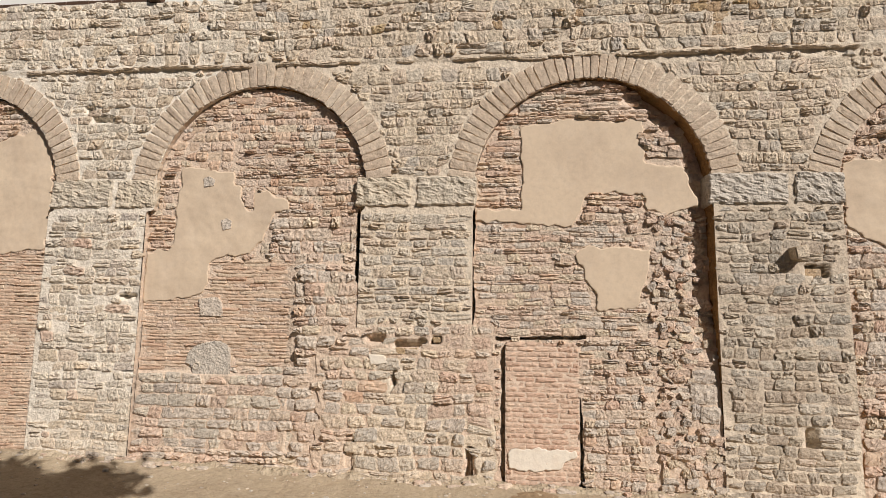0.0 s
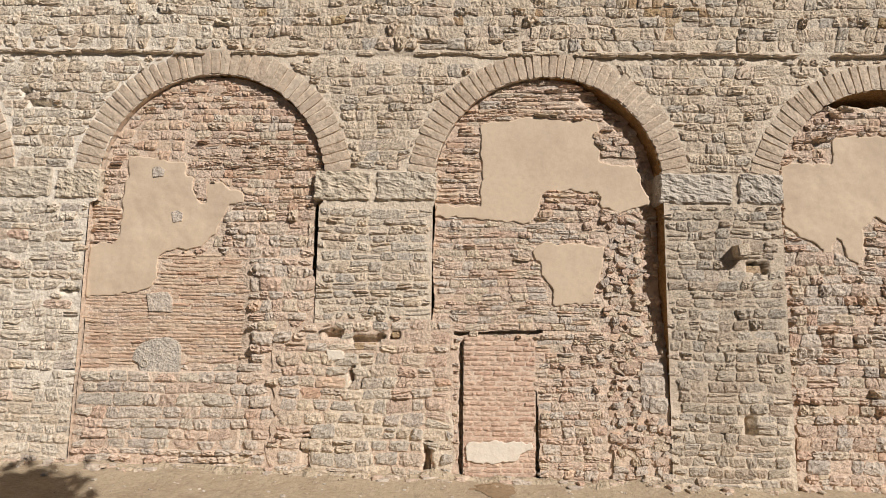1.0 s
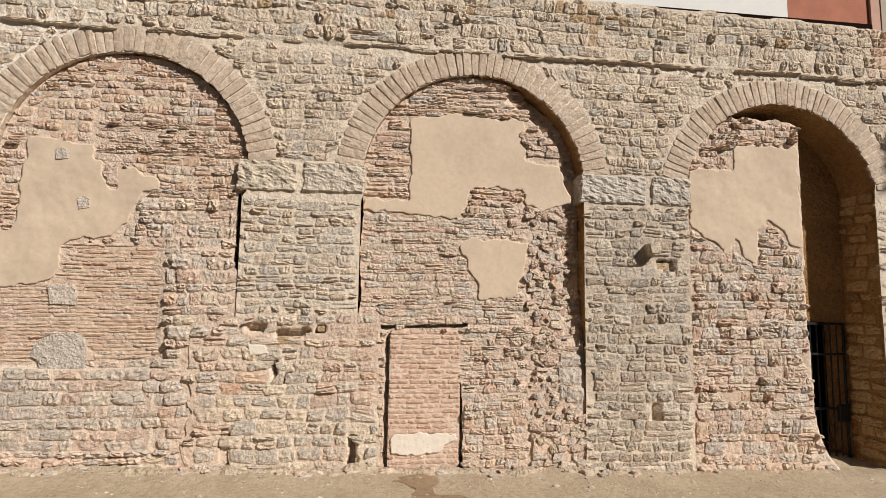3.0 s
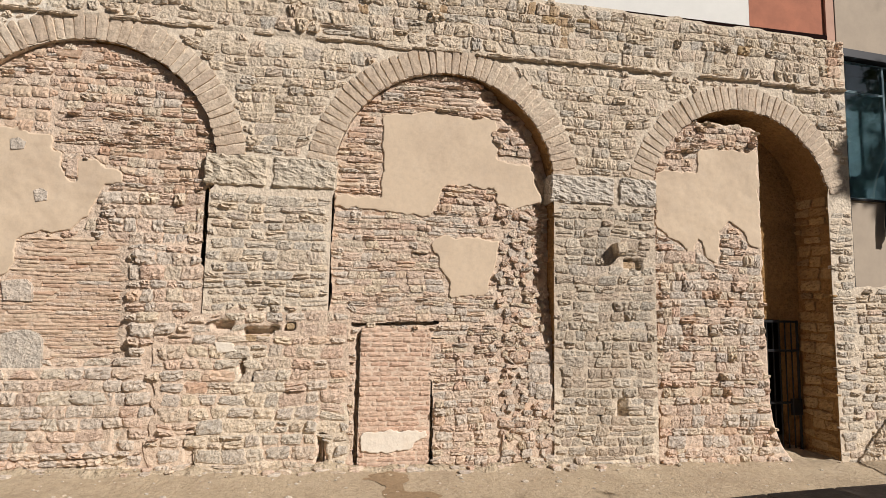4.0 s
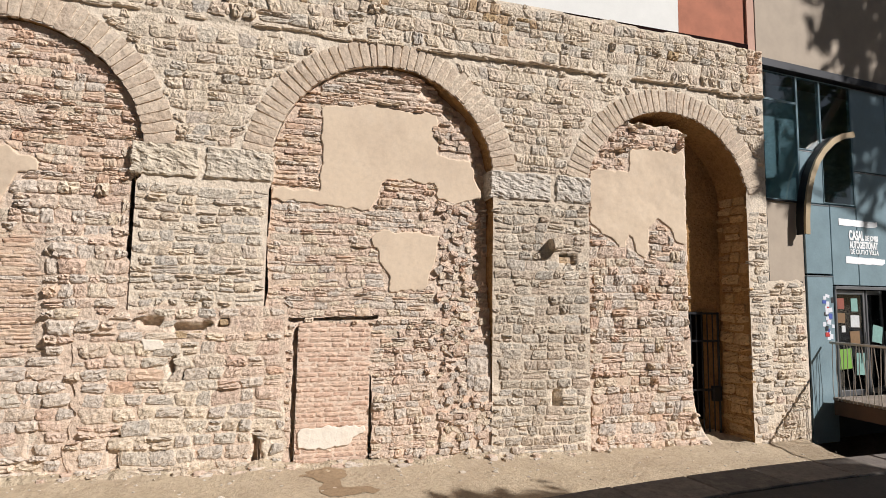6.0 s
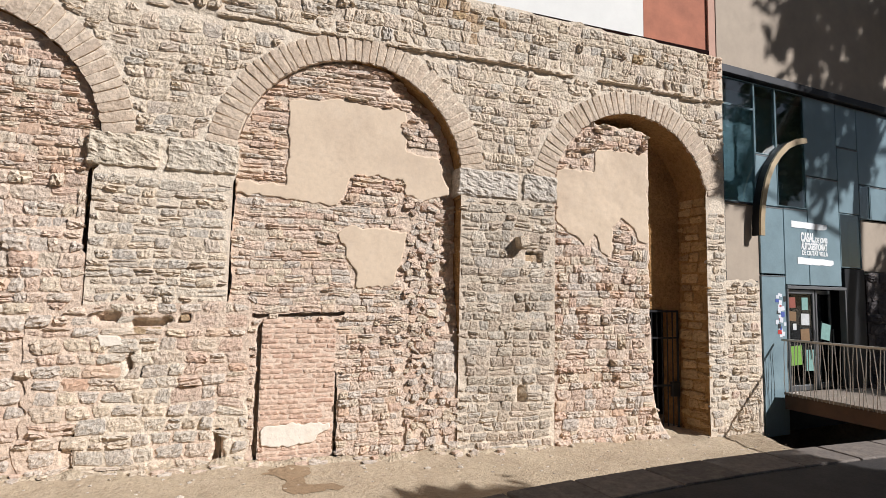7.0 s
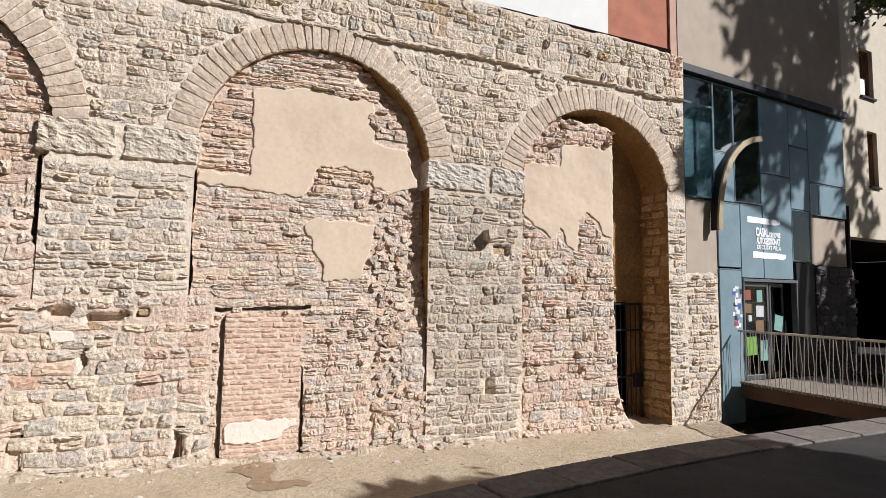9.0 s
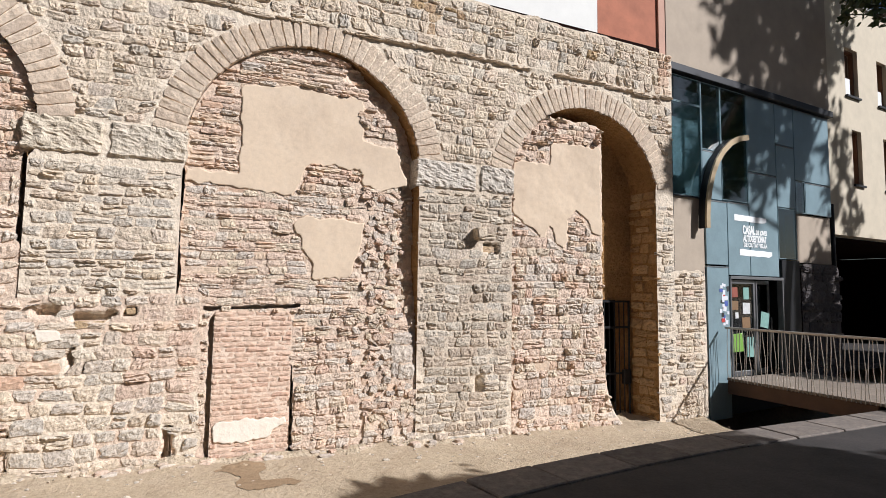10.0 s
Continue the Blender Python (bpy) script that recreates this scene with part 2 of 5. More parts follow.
class Masonry:
    """Collects stones for one wall and lays them: the chosen stretch as parts, the rest joined."""

    def __init__(self, parent, piece, pick, limit=290):
        self.parent, self.piece, self.pick, self.limit, self.rows = parent, piece, pick, limit, []

    def add(self, quad, y, proud, kind, mat, gap=0.006):
        """quad: corners (x, z), low left first, counter-clockwise."""
        self.rows.append((np.array(quad, float), y, proud, kind, mat, gap))

    def rect(self, x, y, z, w, h, proud, kind, mat, rot=0.0):
        c, s = math.cos(rot), math.sin(rot)
        self.add([(x + a * w * c + b * h * s, z - a * w * s + b * h * c) for a, b in ((-0.5, -0.5), (0.5, -0.5), (0.5, 0.5), (-0.5, 0.5))], y, proud, kind, mat, 0.0)

    def shape(self, r):
        q, y, proud, kind, mat, gap = r
        v, f = PROTOS[kind][RNG.integers(28)]
        w = max(0.02, (np.linalg.norm(q[1] - q[0]) + np.linalg.norm(q[2] - q[3])) / 2)
        h = max(0.015, (np.linalg.norm(q[3] - q[0]) + np.linalg.norm(q[2] - q[1])) / 2)
        flip = -1 if RNG.random() < 0.5 else 1
        a = 0.5 + v[:, 0] * flip * max(0.4, 1 - gap / w)
        b = 0.5 + v[:, 2] * max(0.4, 1 - gap / h)
        p = q[0] * ((1 - a) * (1 - b))[:, None] + q[1] * (a * (1 - b))[:, None] + q[2] * (a * b)[:, None] + q[3] * ((1 - a) * b)[:, None]
        f = [t[::-1] for t in f] if flip < 0 else f
        return np.stack((p[:, 0], v[:, 1] * proud + y, p[:, 1]), 1), f

    def lay(self):
        singles, V, F, I, base, mats = 0, [], [], [], 0, []
        for r in self.rows:
            c = r[0].mean(0)
            v, f = self.shape(r)
            if singles < self.limit and self.pick(*c):
                o = np.array((c[0], r[1], c[1]))
                ob = new(self.piece, mesh_from(self.piece, v - o, f, [r[4]]))
                ob.parent = self.parent
                ob.location = o
                singles += 1
                continue
            if r[4] not in mats:
                mats.append(r[4])
            V.append(v)
            F += [tuple(i + base for i in t) for t in f]
            I += [mats.index(r[4])] * len(f)
            base += len(v)
        if V:
            ob = new(self.piece + "_field", mesh_from(self.piece + "_field", np.concatenate(V), F, mats, I))
            ob.parent = self.parent
            tagged(ob, kind="stuff")


def pack(ma, mask, depth, x0, x1, z0, z1, hr, wr, proud, kinds, mats, gap=0.010, wob=0.03, lean=0.12, drop=0.0, split=0.0):
    """Fills a masked stretch with wavy courses of stones that share their joints."""
    seed = RNG.uniform(0, 50)
    z, k = z0, 0
    line = lambda x, z_: z_ + wob * fbm(x, z_ * 1.7, 1.3, seed) + wob * 0.35 * fbm(x, z_ * 3.1, 6.0, seed)
    while z < z1:
        h = RNG.uniform(*hr)
        x = x0 + RNG.uniform(-wr[1], 0)
        sl = RNG.uniform(-1, 1) * lean * h
        while x < x1:
            w = RNG.uniform(*wr) * (0.75 + 0.5 * h / hr[1]) * (1.6 if RNG.random() < 0.07 else 1.0)
            sr = RNG.uniform(-1, 1) * lean * h
            quad = np.array([(x - sl, line(x, z)), (x + w - sr, line(x + w, z)), (x + w + sr, line(x + w, z + h)), (x + sl, line(x, z + h))])
            x, sl = x + w, sr
            c = quad.mean(0)
            if not mask(*c) or RNG.random() < drop:
                continue
            for i in range(4):
                t = 0.0
                while t < 0.7 and not mask(*(quad[i] * (1 - t) + c * t)):
                    t += 0.14
                quad[i] = quad[i] * (1 - t) + c * t
            quads = [quad]
            if RNG.random() < split:
                f = RNG.uniform(0.35, 0.65, 2)
                l, r = quad[0] * (1 - f[0]) + quad[3] * f[0], quad[1] * (1 - f[1]) + quad[2] * f[1]
                quads = [np.array((quad[0], quad[1], r, l)), np.array((l, r, quad[2], quad[3]))]
            for q in quads:
                c = q.mean(0)
                ma.add(q, depth(*c), RNG.uniform(*proud) * (1.15, 0.4, 1.9)[int(np.searchsorted((0.80, 0.90), RNG.random()))], kinds[RNG.integers(len(kinds))], mats(*c), gap * RNG.uniform(0.35, 1.5))
        z += h


def without_crumbs(V, F, I, least=40):
    """Drops islands of only a few cells."""
    root = list(range(len(V)))

    def find(a):
        while root[a] != a:
            root[a] = root[root[a]]
            a = root[a]
        return a

    for f in F:
        for a in f[1:]:
            root[find(a)] = find(f[0])
    size = collections.Counter(find(f[0]) for f in F)
    keep = [k for k, f in enumerate(F) if size[find(f[0])] >= least]
    used = sorted({a for k in keep for a in F[k]})
    at = {a: i for i, a in enumerate(used)}
    return V[used], [tuple(at[a] for a in F[k]) for k in keep], [I[k] for k in keep]


def ease_rim(V, F, times=4):
    """Rounds the stepped outline of a sheet."""
    count = collections.Counter(tuple(sorted(e)) for f in F for e in zip(f, f[1:] + f[:1]))
    rim = np.array([e for e, c in count.items() if c == 1])
    for _ in range(times):
        acc, num = np.zeros_like(V), np.zeros(len(V))
        for a, b in ((0, 1), (1, 0)):
            np.add.at(acc, rim[:, a], V[rim[:, b]])
            np.add.at(num, rim[:, a], 1)
        on = num > 0
        V[on] = 0.5 * V[on] + 0.5 * acc[on] / num[on][:, None]
    return V


def sheet(name, mask, depth, x0, x1, z0, z1, step, mats, parent=None, mat_of=None, amp=0.006, back=None):
    """A bumpy upright bed of mortar, cell by cell where the mask holds."""
    nx, nz = int(round((x1 - x0) / step)), int(round((z1 - z0) / step))
    ids, V, F, I = {}, [], [], []

    def vid(i, j):
        if (i, j) not in ids:
            x, z = x0 + i * (x1 - x0) / nx, z0 + j * (z1 - z0) / nz
            ids[(i, j)] = len(V)
            V.append((x, depth(x, z) + amp * fbm(x, z, 7.0, 1.0), z))
        return ids[(i, j)]

    for j in range(nz):
        for i in range(nx):
            cx, cz = x0 + (i + 0.5) * (x1 - x0) / nx, z0 + (j + 0.5) * (z1 - z0) / nz
            if mask(cx, cz):
                F.append((vid(i, j), vid(i + 1, j), vid(i + 1, j + 1), vid(i, j + 1)))
                I.append(mat_of(cx, cz) if mat_of else 0)
    V, F, I = without_crumbs(np.array(V), F, I)
    V = ease_rim(V, F)
    ob = new(name, mesh_from(name, V, F, mats, I, smooth=True))
    ob.parent = parent
    return ob


def pickm(*pairs):
    mats, ws = [p[0] for p in pairs], np.array([p[1] for p in pairs], float)
    ws = np.cumsum(ws / ws.sum())
    return lambda x, z: mats[int(np.searchsorted(ws, RNG.random()))]


# ---- the arcade wall ----
ARCHES = [(-8.06, 1.53, 3.80, 1.545), (-3.46, 1.53, 3.80, 1.545), (1.10, 1.53, 3.79, 1.545), (5.70, 1.51, 3.63, 1.56)]
JAMBS = [(-9.70, -6.60), (-5.10, -1.99), (-0.455, 2.645), (4.20, 7.20)]
RING, THICK, LEFT, RIGHT = 0.37, 0.65, -13.0, 7.62
Z_IMP0, Z_IMP1 = 3.55, 4.0


def top_of(x):
    return 6.62 - 0.017 * x + 0.05 * fbm(x, 0, 1.6, 8.0)


def ground_z(x, y):
    z = -0.03 - 0.022 * x + 0.02 * fbm(x, y, 0.8, 5.0)
    bank = max(0.0, min(1.0, (y + 0.45) / 0.4))
    pit = max(0.0, min(1.0, (x - 8.35) / 0.5)) * max(0.0, min(1.0, (12.6 - x) / 0.5))
    return max(-0.28, min(0.14, z)) + 0.018 * y + bank * (0.05 + 0.07 * fbm(x, y, 2.5, 1.0)) - 0.9 * pit


def in_opening(x, z, grow=0.0):
    for (cx, hs, cz, r), (a, b) in zip(ARCHES, JAMBS):
        if z >= Z_IMP0 and z < 4.02 and cx - hs - grow < x < cx + hs + grow:
            return True
        if z < Z_IMP0 and a - grow < x < b + grow:
            return True
        if z >= 4.0 and math.hypot(x - cx, z - cz) < r + grow:
            return True
    return False


def in_ring(x, z):
    return any(z >= 3.98 and math.hypot(x - cx, z - cz) < r + RING for cx, hs, cz, r in ARCHES)


def in_impost(x, z):
    return Z_IMP0 < z < Z_IMP1 and x < 7 and not in_opening(x, z)


# the lower part of the second pier is broken and patched with pink rubble
def patched(x, z):
    return -2.5 + 0.22 * fbm(0, z, 2.2, 8.0) < x < -0.16 + 0.1 * fbm(0, z, 2.2, 3.0) and z < 1.98 + 0.22 * fbm(x, z, 0.9, 2.0)


def wall_mask(x, z):
    return LEFT < x < RIGHT and z < top_of(x) and not in_opening(x, z)


def wall_stone_mask(x, z):
    if hollow(x, z) or 3.71 < x < 3.99 and 2.68 < z < 2.84:
        return False
    return wall_mask(x, z) and not in_ring(x, z) and not in_impost(x, z) and not (5.60 < z < 5.70)


# small hollows left by lost stones
HOLES = [(3.70, 3.97, 2.66, 2.80), (-1.84, -1.62, 1.75, 1.86), (-1.48, -1.10, 1.70, 1.79), (-0.98, -0.86, 1.74, 1.84), (-1.36, -1.26, 1.12, 1.24), (-5.42, -5.16, 2.30, 2.36), (-6.05, -5.75, 4.86, 4.95), (3.24, 3.36, 0.55, 0.62), (-2.08, -2.0, 0.0, 0.58), (-0.52, -0.43, 0.0, 0.46), (-1.42, -1.05, 1.72, 1.77), (3.58, 3.70, 0.55, 0.82), (-1.50, -1.44, 1.2, 1.45), (-6.2, -6.05, 5.02, 5.12), (-5.25, -5.12, 1.28, 1.36), (4.30, 4.38, 1.72, 1.86)]


def hollow(x, z, grow=0.0):
    x, z = x + 0.035 * fbm(x, z, 6.0, 17.0), z + 0.03 * fbm(x, z, 6.0, 18.0)
    return any(a - grow < x < b + grow and c - grow < z < d + grow for a, b, c, d in HOLES)


def wall_depth(x, z):
    return (0.17 if hollow(x, z) else 0.0) + (-0.022 if z > 5.66 else 0.0) + 0.012 * fbm(x, z, 0.7, 4.0)


def bed_kind(x, z):
    w = 0.4 * fbm(x, z, 1.1, 21.0)
    if patched(x, z):
        return 1
    if x < -4.2 + 2 * w and not (x > -6.0 and z < 1.0):
        return 2
    return 3 if 2.55 < x < 4.3 and z < 4.3 + w and z > 0.9 + w else 0


wall = sheet("wall_arcade", lambda x, z: wall_mask(x, z) or (z > 4.0 and in_ring(x, z) and not in_opening(x, z, 0.04)), lambda x, z: wall_depth(x, z) - 0.002, LEFT, RIGHT, -0.4, 6.9, 0.03,
             [M_MORTAR, M_PMORTAR, M_WMORTAR, M_BMORTAR], mat_of=bed_kind, amp=0.009)
tagged(wall, "long old rubble-stone wall with four round arches", "wall", kind="structure")


def add_core():
    """Reveals of the openings, the back and the top of the wall."""
    bm = bmesh.new()
    y0, y1 = 0.004, THICK
    for k_, ((cx, hs, cz, r), (a, b)) in enumerate(zip(ARCHES, JAMBS)):
        prof = [(a, -0.5), (a, Z_IMP0 - 0.005), (cx - hs, Z_IMP0), (cx - hs, 4.0)]
        t0 = math.asin((4.0 - cz) / r)
        prof += [(cx - r * math.cos(t0 + (math.pi - 2 * t0) * k / 40), cz + r * math.sin(t0 + (math.pi - 2 * t0) * k / 40)) for k in range(41)]
        prof += [(cx + hs, 4.0), (cx + hs, Z_IMP0), (b, Z_IMP0 - 0.005), (b, -0.5)]
        steps = 6
        grid = [[bm.verts.new((x, y0 + (y1 - y0) * k / steps, z)) for k in range(steps + 1)] for x, z in prof]
        for p, q in zip(grid, grid[1:]):
            for k in range(steps):
                # shade by colour: reveals right of centre turn brown, left ones stay pale
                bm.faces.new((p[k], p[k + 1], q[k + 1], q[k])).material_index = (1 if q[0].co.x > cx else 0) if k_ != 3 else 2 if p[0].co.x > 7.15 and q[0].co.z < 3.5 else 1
    edges = [LEFT] + [e for j in JAMBS for e in j] + [RIGHT]
    for a, b in zip(edges[::2], edges[1::2]):
        box(bm, a + 0.012, b - 0.012, 0.30, THICK, -0.5, 3.98)
    box(bm, LEFT, RIGHT, 0.05, 0.9, 5.45, 6.40)
    for a, b in JAMBS[:3]:
        box(bm, a - 0.2, b + 0.2, 0.42, 0.6, -0.5, 5.44)
    ob = part("reveal", bm, M_PMORTAR, wall, "stone and plaster reveals of the arches, right halves browned as shade")
    ob.data.materials.append(M_BROWNPL_SHADE)
    ob.data.materials.append(M_BROWNPL_SHADE)
    return ob


add_core()

voussoir_meshes = [mesh_from("voussoir", *stone_proto("voussoir"), [M_VOUSS]) for k in range(14)]
for cx, hs, cz, r in ARCHES:
    t0 = math.asin((4.0 - cz) / (r + RING * 0.5)) - 0.02
    n, t = 42, t0
    widths = RNG.uniform(0.8, 1.2, n)
    widths *= (math.pi - 2 * t0) / widths.sum()
    rr = r + RING * 0.5 - 0.004
    for w in widths:
        mid = t + w / 2
        ob = new("voussoir", voussoir_meshes[RNG.integers(14)])
        ob.parent = wall
        ob.matrix_basis = Matrix.LocRotScale((cx - rr * math.cos(mid), wall_depth(cx - rr * math.cos(mid), cz + rr * math.sin(mid)) - 0.001, cz + rr * math.sin(mid)), Euler((0, mid - math.pi / 2 + RNG.uniform(-0.02, 0.02), 0)),
                                             (w * rr - RNG.uniform(0.013, 0.027), RNG.uniform(0.014, 0.024), RING * RNG.uniform(0.90, 1.03)))
        t += w


def impost(x0, x1, joint, mat):
    """Two rough blocks with a wide mortar joint between them."""
    for a, b in ((x0, joint - 0.035), (joint + 0.035, x1)):
        bm = bmesh.new()
        box(bm, a + 0.006, b - 0.006, -0.032, 0.5, Z_IMP0 + 0.035, Z_IMP1 - 0.012, 0.02)
        bmesh.ops.subdivide_edges(bm, edges=bm.edges[:], cuts=15, use_grid_fill=True)
        for v in bm.verts:
            x, z = v.co.x, v.co.z
            v.co.y += 0.026 * fbm(x, z, 11.0, 2.0) + 0.012 * fbm(x, z, 30.0, 5.0)
            v.co.z += 0.022 * fbm(x, v.co.y, 5.0, 7.0)
            v.co.x += 0.020 * fbm(z, v.co.y, 6.0, 3.0)
        part("impost_block", bm, mat, wall)


impost(-6.58, -4.97, -5.6, M_IMPOST)
impost(-2.06, -0.40, -1.25, M_IMPOST)
impost(2.58, 4.24, 3.60, M_PECKED)

tan_mix = pickm((M_TAN, 8), (M_GREY, 2), (M_OCHRE, 0.12))
tan = lambda x, z: M_BRICK if x > 7.25 + 0.1 * math.sin(z * 30) and z > 5.75 else M_OCHRE if 2.1 < x < 3.6 and 5.95 < z < 6.35 and RNG.random() < 0.3 else M_CREAM if x < -3.5 + 1.5 * fbm(x, z, 0.8, 9.0) and RNG.random() < 0.6 else tan_mix(x, z)
grey_mix = pickm((M_GREY, 8), (M_TAN, 3), (M_OCHRE, 0.05))
buff_mix = pickm((M_BUFF, 7), (M_GREY, 2.5))
pale_mix = pickm((M_CREAM, 6), (M_GREY, 2), (M_TAN, 2), (M_BLUE, 1), (M_PINK, 0.4))
grey = lambda x, z: buff_mix(x, z) if 2.5 < x < 4.3 else pale_mix(x, z) if x < -4.5 else grey_mix(x, z)
pinkish = pickm((M_PINK, 4), (M_BLUE, 2.5), (M_BRICK, 1), (M_TAN, 1.5))
ZONES = [("wall_parapet", "uneven tan rubble parapet along the top of the wall", lambda x, z: z > 5.70, lambda x: -3.5 < x < 6.5, 5.69, 6.9,
          ((0.11, 0.20), (0.10, 0.22), (0.010, 0.032), ["rubble", "squared"], tan, 0.013, 0.045, 0.18, 0.0, 0.12)),
         ("wall_spandrel", "tan rubble masonry between the brick arches", lambda x, z: Z_IMP1 < z < 5.62, lambda x: -5.5 < x < 7.6, 4.0, 5.62,
          ((0.11, 0.19), (0.11, 0.22), (0.009, 0.026), ["rubble", "squared", "squared"], tan, 0.015, 0.045, 0.18, 0.0, 0.10))]
for k, (xa, xb) in enumerate(((LEFT, -9.6), (-6.7, -5.0), (-2.1, -0.4), (2.6, 4.25), (7.1, RIGHT))):
    ZONES.append(("wall_pier_%d" % (k + 1), "pier of squared grey sandstone with pale mortar joints", lambda x, z, xa=xa, xb=xb: xa < x < xb and z < (Z_IMP1 if xa > 7 else Z_IMP0) and not patched(x, z), lambda x: True, -0.2 if k > 2 else -0.05, Z_IMP0 + 0.1,
                  ((0.10, 0.16) if k < 4 else (0.10, 0.14), (0.12, 0.25), (0.009, 0.024), ["squared", "squared", "rubble"], grey, 0.024, 0.045, 0.16, 0.0 if k != 1 else 0.06, 0.16)))
# thin uneven string course, broken in places
course = new("wall_string_course")
tagged(course, "thin broken ledge of flat stones along the wall", "wall", kind="structure")
ma = Masonry(course, "stone", lambda x, z: -6 < x < 7.6)
x = LEFT
while x < RIGHT - 0.1:
    w = min(RNG.uniform(0.14, 0.5), RIGHT - x)
    z = 5.655 + (0.03 if x > 1.4 else 0.045) * fbm(x, 0, 0.8, 6.0) + RNG.uniform(-0.012, 0.012)
    sharp = x > 1.5 or -6.5 < x < -3.2
    if RNG.random() < (0.93 if sharp else 0.6):
        h = RNG.uniform(0.03, 0.06)
        ma.rect(x + w / 2, wall_depth(x, 5.7) + 0.004, z, w - 0.006, h, RNG.uniform(0.032, 0.046) if sharp else RNG.uniform(0.015, 0.03), "squared", M_TAN, RNG.uniform(-0.03, 0.03))
    x += w
ma.lay()
for name, label, where, near, za, zb, how in ZONES:
    zone = new(name)
    tagged(zone, label, "wall", kind="structure")
    ma = Masonry(zone, "stone", lambda x, z: near(x), 300)
    xs_ = (LEFT, RIGHT) if "pier" not in name else ((LEFT, -9.6), (-6.7, -5.0), (-2.1, -0.4), (2.6, 4.25), (7.1, RIGHT))[int(name[-1]) - 1]
    pack(ma, lambda x, z: wall_stone_mask(x, z) and where(x, z), wall_depth, xs_[0], xs_[1], za, zb, *how)
    ma.lay()
mid_pier = lambda x, z: -1.75 + 0.15 * fbm(0, z, 2, 1) < x < -0.95 + 0.1 * fbm(0, z, 2, 7)
patch = sheet("wall_patch", patched, lambda x, z: (0.15 if hollow(x, z) else -0.006) + 0.02 * fbm(x, z, 0.9, 5.0), -2.6, -0.08, -0.4, 2.3, 0.03, [M_PMORTAR, M_MORTAR], mat_of=lambda x, z: 1 if mid_pier(x, z) or (x > -2.05 and z < 0.75 + 0.2 * fbm(x, z, 2.0, 5.0)) else 0, amp=0.008)
tagged(patch, "broken pier foot patched with mixed rubble and pink mortar", "wall", kind="structure")
ma = Masonry(patch, "stone", lambda x, z: True)
pd = lambda x, z: -0.006 + 0.02 * fbm(x, z, 0.9, 5.0)
pack(ma, lambda x, z: patched(x, z) and not hollow(x, z), pd, -2.6, -0.1, 0.02, 2.3, (0.11, 0.18), (0.13, 0.27), (0.009, 0.028), ["squared", "squared", "rubble"], lambda x, z: grey(x, z) if mid_pier(x, z) or (x > -2.05 and z < 0.7) else pinkish(x, z), 0.032, split=0.10, wob=0.045, lean=0.2)
ma.lay()


# ---- the filled arches ----
def arch_mask(k, inset=0.01):
    cx, hs, cz, r = ARCHES[k]
    a, b = JAMBS[k]

    def f(x, z):
        if z < Z_IMP0:
            gap = inset + (0.016 if k != 1 else 0.002) + 0.03 * fbm(k, z, 1.6, 14.0)
            torn = 0.05 if k == 1 and 2.55 < z else 0.0
            return a + max(0.0, gap) < x < b - inset - torn
        if z < 4.0:
            return cx - hs + inset < x < cx + hs - inset
        return math.hypot(x - cx, z - cz) < r - inset
    return f


PL0 = [(-9.4, 4.2), (-7.6, 4.6), (-7.04, 4.78), (-6.72, 4.74), (-6.64, 3.84), (-6.66, 3.00), (-7.37, 2.92), (-9.4, 2.9)]
PL1 = [(-4.62, 4.20), (-4.21, 4.15), (-3.86, 4.12), (-3.84, 3.92), (-3.75, 3.90), (-3.69, 3.58), (-3.54, 3.56), (-3.53, 3.82), (-3.36, 3.86), (-3.24, 3.72), (-3.06, 3.70), (-3.05, 3.58), (-3.25, 3.50), (-3.38, 3.15), (-3.62, 2.93), (-4.07, 2.87), (-4.17, 2.75), (-4.14, 2.6), (-4.20, 2.37), (-4.7, 2.27), (-5.12, 2.24), (-5.10, 2.96), (-4.73, 2.99), (-4.69, 3.4), (-4.68, 3.8)]
PL2 = [(0.20, 4.70), (0.55, 4.73), (0.9, 4.79), (1.3, 4.76), (1.80, 4.75), (1.82, 4.17), (2.33, 4.07), (2.49, 3.57), (2.1, 3.47), (1.84, 3.51), (1.80, 3.73), (1.30, 3.76), (1.04, 3.71), (0.95, 3.5), (0.88, 3.31), (0.3, 3.34), (-0.42, 3.39), (-0.42, 3.53), (0.21, 3.54)]
PL2B = [(0.87, 2.91), (1.04, 3.05), (1.87, 3.00), (1.80, 2.7), (1.74, 2.31), (1.51, 2.21), (1.20, 2.20), (1.10, 2.53)]
PL3 = [(4.25, 4.15), (4.95, 4.18), (5.01, 4.55), (6.02, 4.55), (6.04, 3.06), (5.82, 3.12), (5.74, 3.30), (5.50, 3.42), (5.33, 3.27), (5.31, 2.96), (5.24, 2.81), (5.08, 2.86), (5.03, 3.10), (4.93, 3.17), (4.87, 2.85), (4.80, 2.92), (4.68, 3.07), (4.47, 3.16), (4.27, 3.28)]
DOOR = (-0.02, 0.92, 0.0, 1.76)


def ragged(poly, x, z):
    return inside(poly, x + 0.05 * fbm(x, z, 6.0, 11.0), z + 0.05 * fbm(x, z, 6.0, 12.0))


